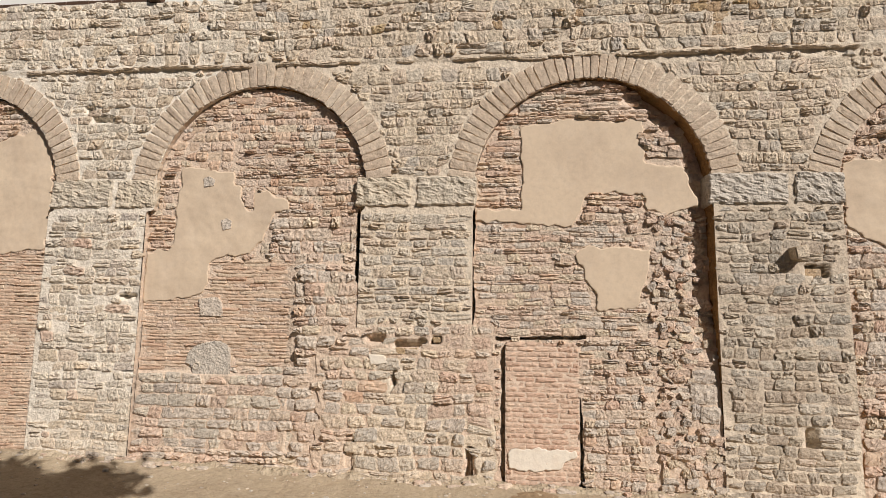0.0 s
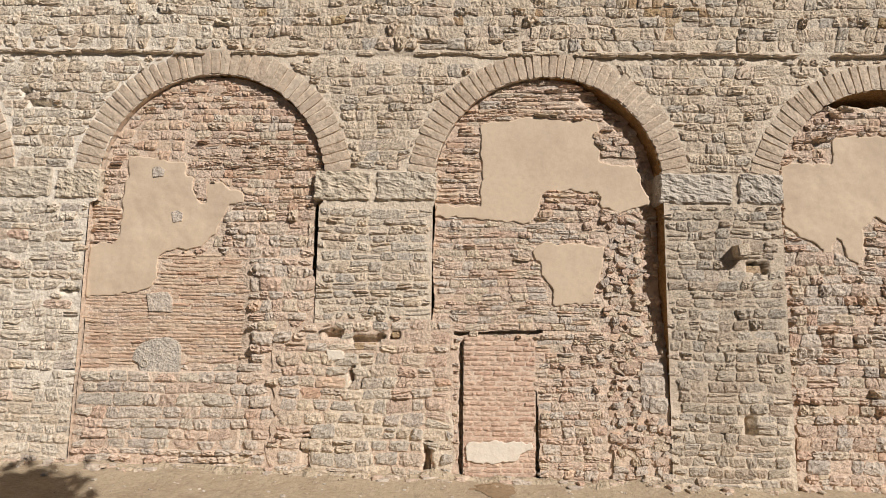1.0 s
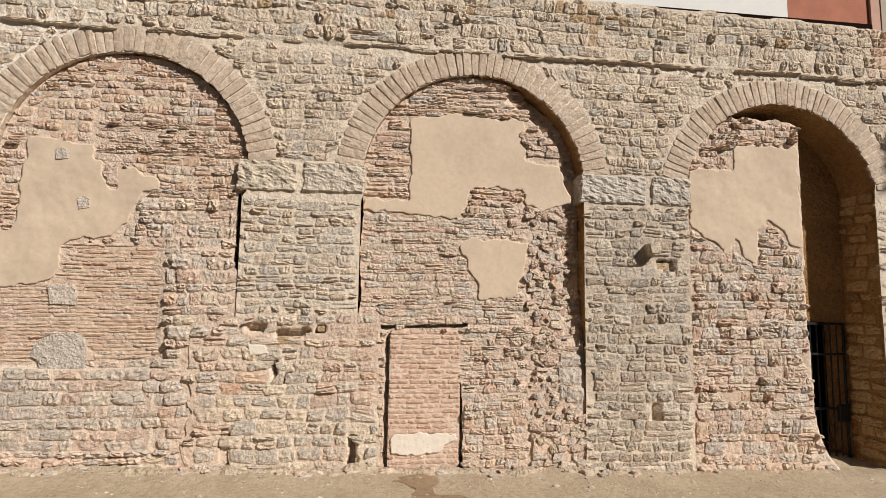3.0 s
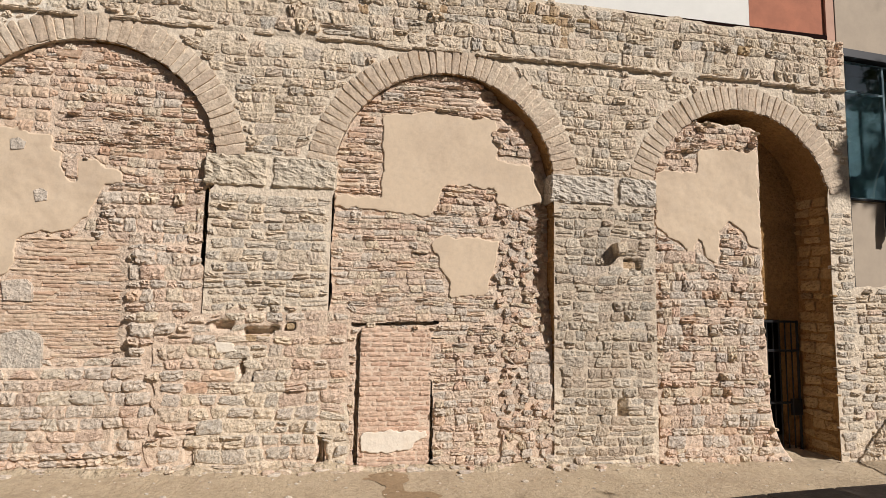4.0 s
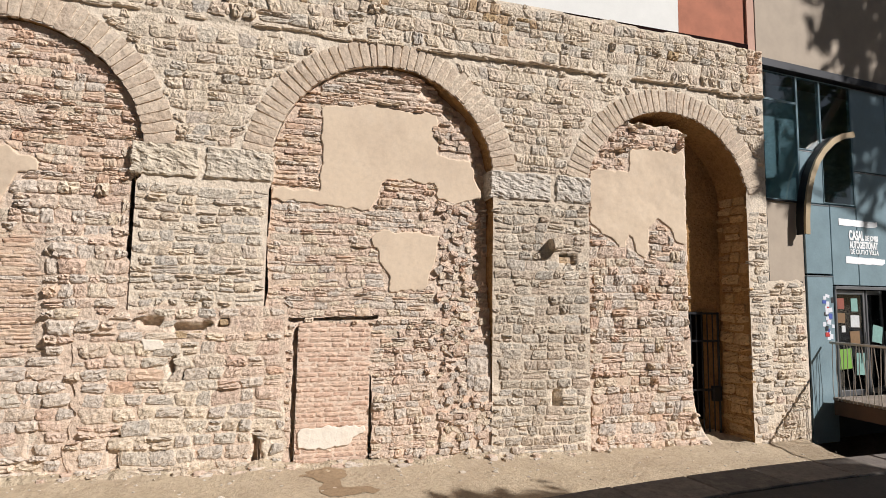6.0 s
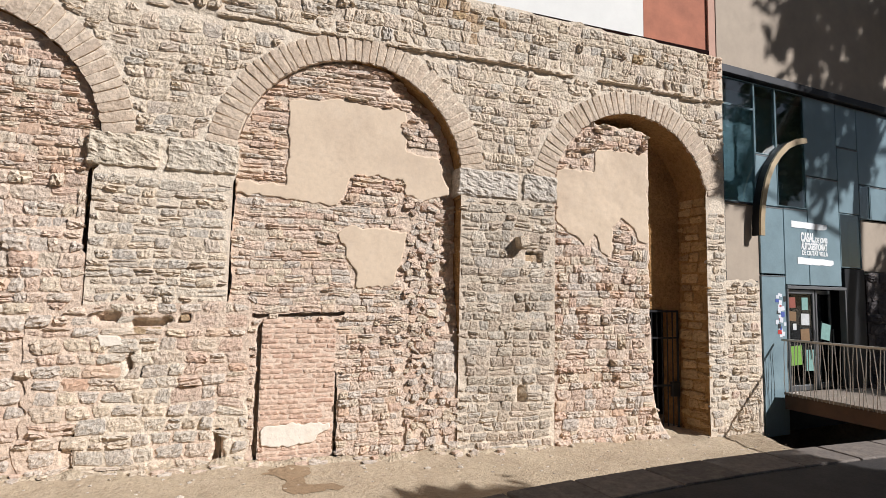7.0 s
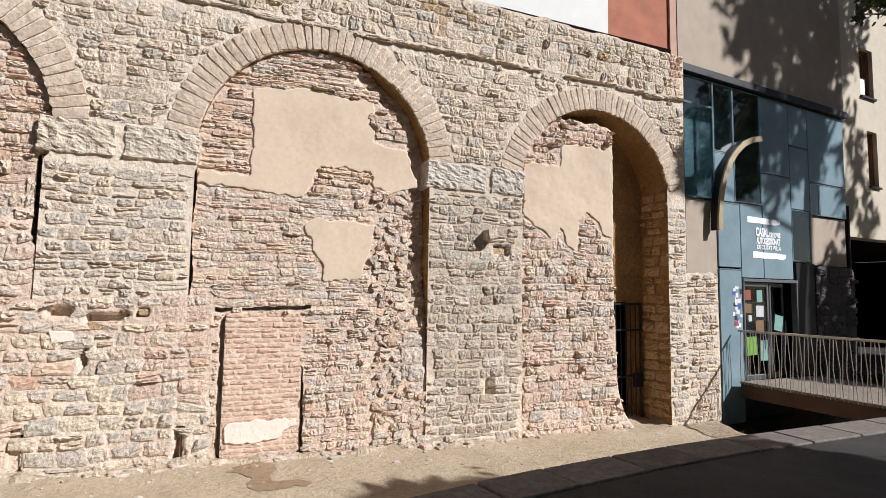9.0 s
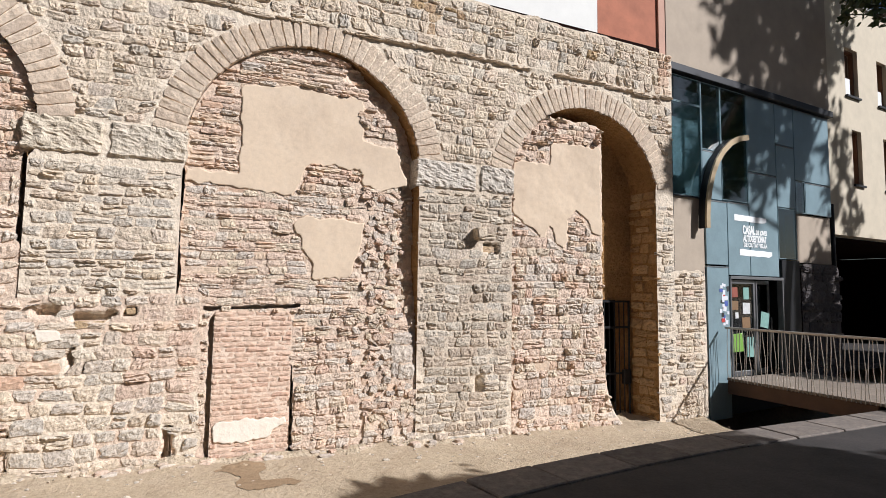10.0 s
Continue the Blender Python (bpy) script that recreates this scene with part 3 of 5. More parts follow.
def infill(name, k, mask, depth, plasters, lay, bed, label, flat=None, step=0.025):
    ob = sheet(name, mask, lambda x, z: depth(x, z) - 0.001, JAMBS[k][0] - 0.02, JAMBS[k][1] + 0.02, -0.4, 5.4, step, [bed], amp=0.008)
    tagged(ob, label, "wall", kind="structure")
    for p in plasters:
        xs, zs = [q[0] for q in p], [q[1] for q in p]
        pl = sheet("plaster_patch", lambda x, z: ragged(p, x, z) and mask(x, z), lambda x, z: (flat or depth)(x, z) - 0.015, min(xs) - 0.1, max(xs) + 0.1, min(zs) - 0.1, max(zs) + 0.1, 0.016, [M_PLASTER], ob, amp=0.0015)
        sol = pl.modifiers.new("thick", "SOLIDIFY")
        sol.thickness, sol.offset = 0.03, -1.0
        tagged(pl, "smooth beige plaster remnant")
    lay(ob)
    return ob


thin_mix = pickm((M_PINK, 5), (M_BRICK, 3), (M_BLUE, 0.7), (M_TAN, 1))
low_mix = pickm((M_BLUE, 5), (M_PINK, 2.5), (M_GREY, 2.5))
rub_mix = pickm((M_PINK, 4.5), (M_BLUE, 2.8), (M_TAN, 2.2), (M_BRICK, 0.6))

# arch far left
m0 = arch_mask(0)
d0 = lambda x, z: 0.07 + 0.015 * fbm(x, z, 1.2, 6.0)


def lay0(ob):
    s = Masonry(ob, "stone", lambda x, z: False)
    free = lambda x, z: m0(x, z) and not ragged(PL0, x, z)
    pack(s, lambda x, z: free(x, z) and z > 2.9, d0, -9.7, -6.5, 2.9, 5.4, (0.05, 0.11), (0.10, 0.26), (0.012, 0.035), ["thin", "rubble"], thin_mix, 0.011)
    pack(s, lambda x, z: free(x, z) and z < 2.95, d0, -9.7, -6.5, 0.0, 2.95, (0.038, 0.05), (0.16, 0.34), (0.006, 0.013), ["thin"], pickm((M_BRICK, 1)), 0.010)
    s.lay()


infill("wall_infill_1", 0, m0, d0, [PL0], lay0, M_PMORTAR, "blocked arch with beige plaster and thin red brick")

# second arch
m1 = arch_mask(1)
d1 = lambda x, z: 0.075 + 0.015 * fbm(x, z, 1.2, 6.0) - (0.04 if z < 1.3 and x < -2.9 else 0) - 0.06 * max(0, min(1, (3.0 - z) / 0.3)) * max(0, min(1, (x + 3.0) / 0.3))
BR1 = [(-4.18, 2.86), (-2.90, 2.86), (-2.88, 2.15), (-2.81, 1.42), (-5.2, 1.30), (-5.2, 2.24), (-4.2, 2.36)]
TILES = [(-4.62, 4.30), (-4.6, 4.62), (-4.1, 4.86), (-3.82, 4.86), (-3.84, 4.14), (-4.3, 4.12)]
DISC = [(-4.38, 1.42), (-4.27, 1.66), (-3.95, 1.73), (-3.76, 1.62), (-3.74, 1.25), (-4.28, 1.28)]


def lay1(ob):
    s = Masonry(ob, "stone", lambda x, z: z < 1.35 or x > -3.2)
    b = Masonry(ob, "brick", lambda x, z: True)
    t = Masonry(ob, "tile", lambda x, z: True)
    free = lambda x, z: m1(x, z) and not patched(x, z) and not ragged(PL1, x, z)
    pack(t, lambda x, z: inside(TILES, x, z), d1, -4.7, -3.8, 4.12, 4.9, (0.13, 0.16), (0.13, 0.18), (0.012, 0.022), ["squared"], pickm((M_BRICK, 1), (M_PINK, 1)), 0.020, wob=0.006, lean=0.06)
    pack(s, lambda x, z: free(x, z) and z > 3.45 and not inside(TILES, x, z), d1, -5.1, -1.9, 3.45, 5.4, (0.05, 0.12), (0.08, 0.20), (0.008, 0.026), ["thin", "rubble"], thin_mix, 0.011, split=0.25)
    pack(s, lambda x, z: free(x, z) and 2.85 < z < 3.5 and x < -4.5, d1, -5.1, -4.5, 2.85, 3.5, (0.04, 0.06), (0.12, 0.3), (0.015, 0.03), ["thin"], pickm((M_BRICK, 2), (M_PINK, 1)), 0.010)
    pack(s, lambda x, z: free(x, z) and 1.42 < z < 3.5 and x > -3.9 and not inside(BR1, x, z), d1, -3.9, -1.9, 1.42, 3.5, (0.09, 0.18), (0.10, 0.24), (0.012, 0.036), ["rubble", "squared"], rub_mix, 0.013, split=0.2)
    pack(b, lambda x, z: free(x, z) and inside(BR1, x, z) and not inside(DISC, x, z), d1, -5.2, -2.8, 1.27, 2.9, (0.040, 0.052), (0.16, 0.36), (0.007, 0.015), ["thin"], pickm((M_BRICK, 10), (M_PINK, 2), (M_BLUE, 0.3)), 0.006, wob=0.02, lean=0.1)
    pack(s, lambda x, z: free(x, z) and 0.30 < z < 1.42 and not inside(BR1, x, z) and not inside(DISC, x, z), d1, -5.1, -1.9, 0.27, 1.46, (0.12, 0.17), (0.14, 0.32), (0.010, 0.026), ["squared", "squared", "rubble"], low_mix, 0.018)
    pack(s, lambda x, z: free(x, z) and z < 0.32, d1, -5.1, -1.9, 0.02, 0.30, (0.08, 0.13), (0.12, 0.3), (0.014, 0.045), ["rubble"], pickm((M_PINK, 2), (M_TAN, 2), (M_BLUE, 1)), 0.016, drop=0.03)
    for q in (s, b, t):
        q.lay()


infill1 = infill("wall_infill_2", 1, m1, d1, [PL1], lay1, M_PMORTAR, "blocked arch of mixed rubble, thin brick and plaster")

# third arch with the blocked doorway
m2a = arch_mask(2)


def m2(x, z):
    w, v = 0.022 * fbm(0.3, z, 5.0, 4.0), 0.018 * fbm(x, 0.7, 5.0, 9.0)
    slot = -0.075 + w < x < -0.02 and z < 1.74 or 0.90 < x < 0.955 + w - 0.02 * max(0, z - 0.4) and z < 1.10
    lintel = -0.15 < x < 1.02 and abs(z - 1.83 - 0.02 * x - v) < 0.024 * (1 + 0.6 * fbm(x, 2.0, 3.0, 1.0))
    return m2a(x, z) and not slot and not (-0.02 <= x <= 0.905 and z < 1.765) and not lintel


def d2(x, z):
    """Bed of the third arch: it falls back along the right-hand reveal."""
    cx, hs, cz, r = ARCHES[2]
    side = max(0.0, min(1.0, (x - 2.33 - 0.05 * fbm(0, z, 2.5, 1.0)) / 0.1)) * max(0.0, min(1.0, (z - 1.5) / 0.9))
    rim = max(0.0, min(1.0, (math.hypot(x - cx, z - cz) - r + 0.30) / 0.1)) * max(0.0, min(1.0, (x - 1.5) / 0.4)) if z > 3.8 else 0.0
    return 0.085 + 0.20 * max(side, rim) + 0.015 * fbm(x, z, 1.2, 6.0) - 0.05 * max(0.0, min(1.0, (1.5 - z) / 0.7))


def lay2(ob):
    s = Masonry(ob, "stone", lambda x, z: z < 3.4)
    free = lambda x, z: m2(x, z) and not patched(x, z) and not ragged(PL2, x, z) and not ragged(PL2B, x, z)
    edge = lambda z: 1.85 + 0.1 * fbm(0, z, 1.5, 9.0)
    loose = Masonry(ob, "stone", lambda x, z: True)
    z = -0.08
    while z < 4.85:
        x = 1.72 + RNG.uniform(0, 0.1)
        h = RNG.uniform(0.055, 0.10) * (1.25 if z > 3.5 else 1.0)
        while x < 2.64:
            w = RNG.uniform(0.06, 0.17) * (1.25 if z > 3.5 else 1.0)
            cx, cz = x + w / 2, z + h / 2 + RNG.uniform(-0.02, 0.02)
            slabs = x > 2.24 and 0.75 < z < 1.5
            if free(cx, cz) and cx > edge(cz) and not slabs and RNG.random() < 0.93:
                ww, hh, tip = w * RNG.uniform(0.42, 0.56), h * RNG.uniform(0.36, 0.56), RNG.normal(0, 0.3)
                quad = [(cx + math.cos(tip) * u * ww - math.sin(tip) * v * hh + RNG.normal(0, 0.013), cz + math.sin(tip) * u * ww + math.cos(tip) * v * hh + RNG.normal(0, 0.011)) for u, v in ((-1, -1), (1, -1), (1, 1), (-1, 1))]
                loose.add(quad, d2(cx, cz) + 0.004, RNG.uniform(0.010, 0.06), "loose", rub_mix(cx, cz), 0.004)
            x += w
        z += h
    for cx, cz, w, h in ((2.46, 1.40, 0.30, 0.16), (2.44, 1.18, 0.32, 0.24), (2.50, 0.94, 0.24, 0.20), (2.33, 0.97, 0.10, 0.18)):
        loose.rect(cx, d2(cx, cz), cz, w, h, 0.03, "squared", M_BLUE, RNG.uniform(-0.02, 0.02))
    loose.lay()
    pack(s, lambda x, z: free(x, z) and z > 3.35 and (x < edge(z) or z > 4.75), d2, -0.5, 2.6, 3.35, 5.4, (0.045, 0.09), (0.12, 0.32), (0.011, 0.034), ["thin", "thin", "rubble"], thin_mix, 0.009)
    pack(s, lambda x, z: free(x, z) and 1.85 < z < 3.4 and x < edge(z), d2, -0.5, 2.0, 1.86, 3.4, (0.05, 0.11), (0.09, 0.24), (0.006, 0.020), ["thin", "rubble"], rub_mix, 0.011, split=0.15)
    pack(s, lambda x, z: free(x, z) and z < 1.86 and x < edge(z), d2, -0.5, 2.0, -0.12, 1.86, (0.07, 0.15), (0.09, 0.20), (0.008, 0.030), ["rubble", "squared"], rub_mix, 0.013, split=0.2)
    s.lay()


infill2 = infill("wall_infill_3", 2, m2, d2, [PL2, PL2B], lay2, M_PMORTAR, "blocked arch of thin rubble with two plaster patches", lambda x, z: 0.085, 0.0125)

# brick filling of the low doorway
door = sheet("wall_doorway", lambda x, z: True, lambda x, z: 0.0665, DOOR[0] + 0.0, DOOR[1], -0.1, DOOR[3], 0.03, [M_DMORTAR], amp=0.004)
tagged(door, "low doorway bricked up with reddish brick", "wall", kind="structure")
bm = bmesh.new()
box(bm, -0.18, 1.08, 0.20, 0.24, -0.2, 2.0)
part("slot_back", bm, M_PMORTAR, door)
ma = Masonry(door, "brick", lambda x, z: True)
row, z = 0, -0.128
while z < DOOR[3] - 0.03:
    x = DOOR[0] + (0.0 if row % 2 else -0.13)
    while x < DOOR[1]:
        w = RNG.uniform(0.20, 0.29)
        a, b = max(x, DOOR[0]), min(x + w, DOOR[1])
        if b - a > 0.05:
            ma.rect((a + b) / 2, 0.072 + RNG.uniform(-0.004, 0.004), z + 0.030, b - a - 0.018, 0.050, RNG.uniform(0.010, 0.020), "thin", M_DOORBRICK, RNG.uniform(-0.012, 0.012))
        x += w
    z += 0.064
    row += 1
ma.lay()

PATCHW = [(0.03, 0.20), (0.02, 0.42), (0.10, 0.455), (0.86, 0.45), (0.88, 0.36), (0.72, 0.30), (0.66, 0.22), (0.40, 0.20), (0.14, 0.19)]
pl = sheet("plaster_patch", lambda x, z: inside(PATCHW, x + 0.035 * fbm(x, z, 7.0, 3.0), z + 0.035 * fbm(x, z, 7.0, 8.0)), lambda x, z: 0.046, 0.0, 0.91, 0.12, 0.5, 0.0125, [M_WHITE], door, amp=0.001)
sol = pl.modifiers.new("thick", "SOLIDIFY")
sol.thickness, sol.offset = 0.02, -1.0
tagged(pl, "chalky white plaster remnant on brick")

# fourth arch, half filled beside the passage
m3a = arch_mask(3)


def m3(x, z):
    e = 6.05 + max(0, (1.9 - z)) * 0.05 + max(0, 0.6 - z) ** 2 * 0.45 + 0.02 * fbm(0, z, 4.0, 2.0)
    return m3a(x, z) and x < e and z < 4.97 - 0.25 * max(0, x - 5.75) + 0.03 * fbm(x, 0, 5, 3)


d3 = lambda x, z: 0.09 + 0.015 * fbm(x, z, 1.2, 6.0) - 0.25 * max(0, 0.35 - z) ** 2


def lay3(ob):
    s = Masonry(ob, "stone", lambda x, z: z < 3)
    free = lambda x, z: m3(x, z) and not ragged(PL3, x, z)
    pack(s, lambda x, z: free(x, z) and z > 3.1, d3, 4.2, 6.2, 3.1, 5.1, (0.06, 0.14), (0.10, 0.26), (0.012, 0.04), ["rubble", "thin", "squared"], thin_mix, 0.007)
    pack(s, lambda x, z: free(x, z) and z < 3.2, d3, 4.2, 6.5, -0.2, 3.2, (0.09, 0.18), (0.10, 0.24), (0.010, 0.038), ["rubble", "squared"], rub_mix, 0.013, split=0.15)
    s.lay()


infill3 = infill("wall_infill_4", 3, m3, d3, [PL3], lay3, M_PMORTAR, "half-filled arch of rubble and beige plaster beside a passage")
sol = infill3.modifiers.new("thick", "SOLIDIFY")
sol.thickness, sol.offset = 0.42, -1.0

# ---- ground, path ----
bm = bmesh.new()
xs = np.concatenate((np.linspace(-400, -16, 12), np.linspace(-15, 16, 156), np.linspace(17, 400, 12)))
ys = np.concatenate((np.linspace(-400, -6, 8), np.linspace(-4, 2, 40), np.linspace(3, 400, 10)))
grid = [[bm.verts.new((x, y, ground_z(x, y) if -5 < y < 3 and -16 < x < 17 else -0.3)) for y in ys] for x in xs]
for p, q in zip(grid, grid[1:]):
    for k in range(len(ys) - 1):
        bm.faces.new((p[k], q[k], q[k + 1], p[k + 1]))
ground = part("ground", bm, M_SOIL, None, "dry sandy ground along the foot of the wall", smooth=True)
tagged(ground, category="ground", kind="structure")
PATH_Z = 0.40
# wide tone range puts dappled light into the asphalt colour
M_ASPHALT = plain("dark_asphalt_dappled", (0.032, 0.026, 0.023), 0.85, vary=0.75, scale=1.2, bump=0.004)
M_SLAB = rock("kerb_slab", [(0.16, 0.138, 0.12), (0.20, 0.172, 0.15), (0.13, 0.114, 0.10)], (0.17, 0.145, 0.125), grain=70, bump=0.3, depth=0.004, pits=False, lime=0.1)
M_BEIGE = plain("beige_render", (0.43, 0.35, 0.265), 0.9, vary=0.12, bump=0.003)
M_PALE = plain("pale_yellow_render", (0.60, 0.52, 0.39), 0.9, vary=0.10, bump=0.003)
M_RUST = plain("rust_red_render", (0.42, 0.15, 0.08), 0.85, vary=0.25, bump=0.003)
M_ROSE = plain("rose_render", (0.55, 0.33, 0.24), 0.85, vary=0.15, bump=0.003)
M_CHALK = plain("white_render", (0.82, 0.80, 0.74), 0.9, vary=0.06, bump=0.002)
M_TEAL = plain("teal_grey_metal_sheet", (0.25, 0.34, 0.37), 0.30, 0.15, vary=0.22, scale=1.5)
M_STEEL = plain("grey_steel", (0.25, 0.25, 0.25), 0.45, 0.8, vary=0.2)
# black metal; also used where a dim or shaded surface is coloured black
M_BLACK = plain("black_metal_and_shade", (0.018, 0.018, 0.02), 0.5, 0.4, vary=0.2)
M_BRONZE = plain("weathered_bronze", (0.44, 0.34, 0.21), 0.5, 0.5, vary=0.25)
M_CORTEN = plain("rusty_steel", (0.10, 0.055, 0.032), 0.8, 0.2, vary=0.3)
M_RAIL = plain("pale_galvanised_rail", (0.46, 0.41, 0.35), 0.5, 0.5, vary=0.15)
M_DECK = plain("worn_deck_planks", (0.22, 0.175, 0.135), 0.85, vary=0.3, scale=5, bump=0.004)
# grey stone with the entrance wall's shade put into its tones
M_SHADEBLOCK = rock("grey_block_with_shade", [(0.13, 0.115, 0.11), (0.16, 0.14, 0.13), (0.10, 0.09, 0.09)], (0.13, 0.105, 0.095), depth=0.01, lime=0.0)
# near-black brown: undercroft shade put into the colour; also the dark flashing
M_BROWNSHADE = plain("dark_brown_and_shade", (0.014, 0.006, 0.005), 0.95, vary=0.3, spec=0.03)
M_WOOD = plain("brown_shutter_wood", (0.20, 0.10, 0.05), 0.7, vary=0.25)
M_PAPER = plain("white_paper", (0.78, 0.78, 0.76), 0.7, vary=0.05)
M_SIGN = plain("white_sign_paint", (0.90, 0.90, 0.88), 0.6, vary=0.03)
M_BARK = rock("tree_bark", [(0.20, 0.16, 0.12), (0.20, 0.16, 0.12)], (0.28, 0.23, 0.17), grain=25, depth=0.02)


def glass_mat(name, tint):
    m = bpy.data.materials.new(name)
    m.use_nodes = True
    b = m.node_tree.nodes["Principled BSDF"]
    b.inputs["Base Color"].default_value = (*tint, 1)
    b.inputs["Roughness"].default_value = 0.03
    b.inputs["Transmission Weight"].default_value = 1.0
    b.inputs["IOR"].default_value = 2.2
    return m


M_GLASS = glass_mat("tinted_glass", (0.30, 0.40, 0.42))
M_CLEAR = glass_mat("door_glass", (0.55, 0.60, 0.60))
M_CLEAR.node_tree.nodes["Principled BSDF"].inputs["IOR"].default_value = 1.45


def leaf_mat():
    m = bpy.data.materials.new("plane_tree_leaf")
    m.use_nodes = True
    nt = m.node_tree
    b = nt.nodes["Principled BSDF"]
    geo = nt.nodes.new("ShaderNodeNewGeometry")
    r = ramp(nt, [(0.0, (0.045, 0.075, 0.02)), (0.5, (0.08, 0.11, 0.03)), (1.0, (0.13, 0.12, 0.04))])
    nt.links.new(geo.outputs["Random Per Island"], r.inputs[0])
    nt.links.new(r.outputs[0], b.inputs["Base Color"])
    b.inputs["Roughness"].default_value = 0.55
    return m


M_LEAF = leaf_mat()


def kerb_y(x):
    return -2.45 - 0.45 * max(0.0, min(1.5, (6.0 - x) / 4.7)) ** 2


bm = bmesh.new()
n = 60
front = [(-30 + 70 * i / n) for i in range(n + 1)]
a = [bm.verts.new((x, kerb_y(x) - 0.54, PATH_Z - 0.012)) for x in front]
b = [bm.verts.new((x, -60, PATH_Z)) for x in front]
for i in range(n):
    bm.faces.new((b[i], b[i + 1], a[i + 1], a[i]))
path = part("road", bm, M_ASPHALT, None, "dark asphalt path in the shade of trees")
tagged(path, category="path", kind="structure")
kerb = new("pavement")
tagged(kerb, "raised edge of flat stone slabs beside the path", "kerb", kind="structure")
x = -14.0
while x < 22:
    w = RNG.uniform(0.75, 0.95)
    ang = math.atan2(kerb_y(x + w) - kerb_y(x), w)
    bm = bmesh.new()
    box(bm, -w / 2 + 0.011, w / 2 - 0.011, -0.52, 0.0, -0.75, RNG.uniform(-0.004, 0.006), 0.012)
    slab = part("slab", bm, M_SLAB, kerb)
    slab.matrix_basis = pose(x + w / 2, kerb_y(x + w / 2), PATH_Z, 0, 0, math.degrees(ang))
    x += w

# ---- buildings behind the wall ----
white = new("rear_building_white")
tagged(white, "white rendered building rising behind the stone wall", "building", kind="structure")
bm = bmesh.new()
box(bm, -30, 6.03, 0.13, 0.6, 6.42, 11)
part("rendered_wall", bm, M_CHALK, white)
bm = bmesh.new()
box(bm, -13, 7.44, 0.08, 0.126, 6.42, 6.63)
part("flashing", bm, M_BROWNSHADE, white)

eave = new("roof_edge")
tagged(eave, "brown tiled eave with a small spout behind the parapet", "roof", kind="structure")
bm = bmesh.new()
x = -13.0
while x < -5.35:
    w = RNG.uniform(0.28, 0.42)
    box(bm, x, min(x + w, -5.35) - 0.008, -0.01, 0.12, 6.72 + RNG.uniform(-0.006, 0.006), 6.79 + RNG.uniform(-0.006, 0.006), 0.008)
    x += w
part("tile_course", bm, M_CORTEN, eave)
bm = bmesh.new()
box(bm, -5.30, -5.14, -0.10, 0.10, 6.70, 6.86, 0.02)
part("spout", bm, M_CORTEN, eave)
bm = bmesh.new()
box(bm, -4.05, -2.2, 0.0, 0.12, 6.71, 6.77, 0.006)
part("lath", bm, M_CORTEN, eave)

red = new("rear_building_red")
tagged(red, "rust-red rendered building block with a rose corner strip", "building", kind="structure")
bm = bmesh.new()
box(bm, 6.034, 7.44, 0.13, 0.6, 6.42, 11)
part("rendered_wall", bm, M_RUST, red)
bm = bmesh.new()
box(bm, 7.444, 7.605, 0.09, 0.6, 6.42, 11)
part("corner_strip", bm, M_ROSE, red)

# ---- the low stub of wall past the passage ----
low = sheet("wall_stub", lambda x, z: z < 2.5 + 0.03 * fbm(x, z, 6, 2) - max(0, x - 8.25) * 0.2, lambda x, z: 0.02 + 0.01 * fbm(x, z, 0.7, 4.0), 7.60, 8.42, -0.45, 2.6, 0.035, [M_MORTAR])
tagged(low, "low end of the stone wall below a plaster panel", "wall", kind="structure")
ma = Masonry(low, "stone", lambda x, z: True)
pack(ma, lambda x, z: x > 7.60 and x < 8.40 and z < 2.48, lambda x, z: 0.02, 7.6, 8.42, -0.2, 2.5, (0.10, 0.16), (0.14, 0.28), (0.012, 0.026), ["squared"], pickm((M_GREY, 2), (M_TAN, 4), (M_PINK, 0.7)), 0.026, split=0.1)
ma.lay()

# ---- glazed building ----
FA, FANG = Vector((7.65, 0.1, 0.0)), math.degrees(math.atan2(0.42, 5.45))
house = new("community_building")
house.matrix_basis = pose(*FA, 0, 0, FANG)
tagged(house, "beige rendered building with a teal metal and glass front", "building")


def hpart(name, mat, parent, boxes, bevel=0.0, label=""):
    bm = bmesh.new()
    for q in boxes:
        box(bm, *q, bevel)
    return part(name, bm, mat, parent, label)


hpart("upper_wall", M_BEIGE, house, [(-0.04, 5.62, -0.02, 4.0, 6.42, 14.0)])
hpart("canopy_edge", M_BLACK, house, [(-0.03, 5.64, -0.10, 0.2, 6.26, 6.41)], 0.01, "black metal edge above the glazing")
hpart("plaster_panel", M_BEIGE, house, [(0.06, 0.90, 0.02, 0.12, 2.50, 3.90), (0.90, 1.00, 0.03, 0.14, -0.3, 3.90)], 0.0, "beige plaster panel below the glass")
hpart("panel_trim", M_BLACK, house, [(0.04, 0.062, -0.03, 0.1, 2.48, 6.26), (0.06, 0.88, -0.02, 0.1, 2.475, 2.50), (0.06, 0.95, -0.02, 0.1, 3.90, 3.925)])
# room walls coloured black so that the inside looks unlit
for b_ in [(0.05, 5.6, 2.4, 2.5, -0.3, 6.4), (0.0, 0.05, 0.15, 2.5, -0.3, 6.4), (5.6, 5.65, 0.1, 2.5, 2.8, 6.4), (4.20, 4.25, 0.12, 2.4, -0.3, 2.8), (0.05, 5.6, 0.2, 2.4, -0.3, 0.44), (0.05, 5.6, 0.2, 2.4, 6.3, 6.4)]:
    hpart("darkened_interior_wall", M_BLACK, house, [b_])
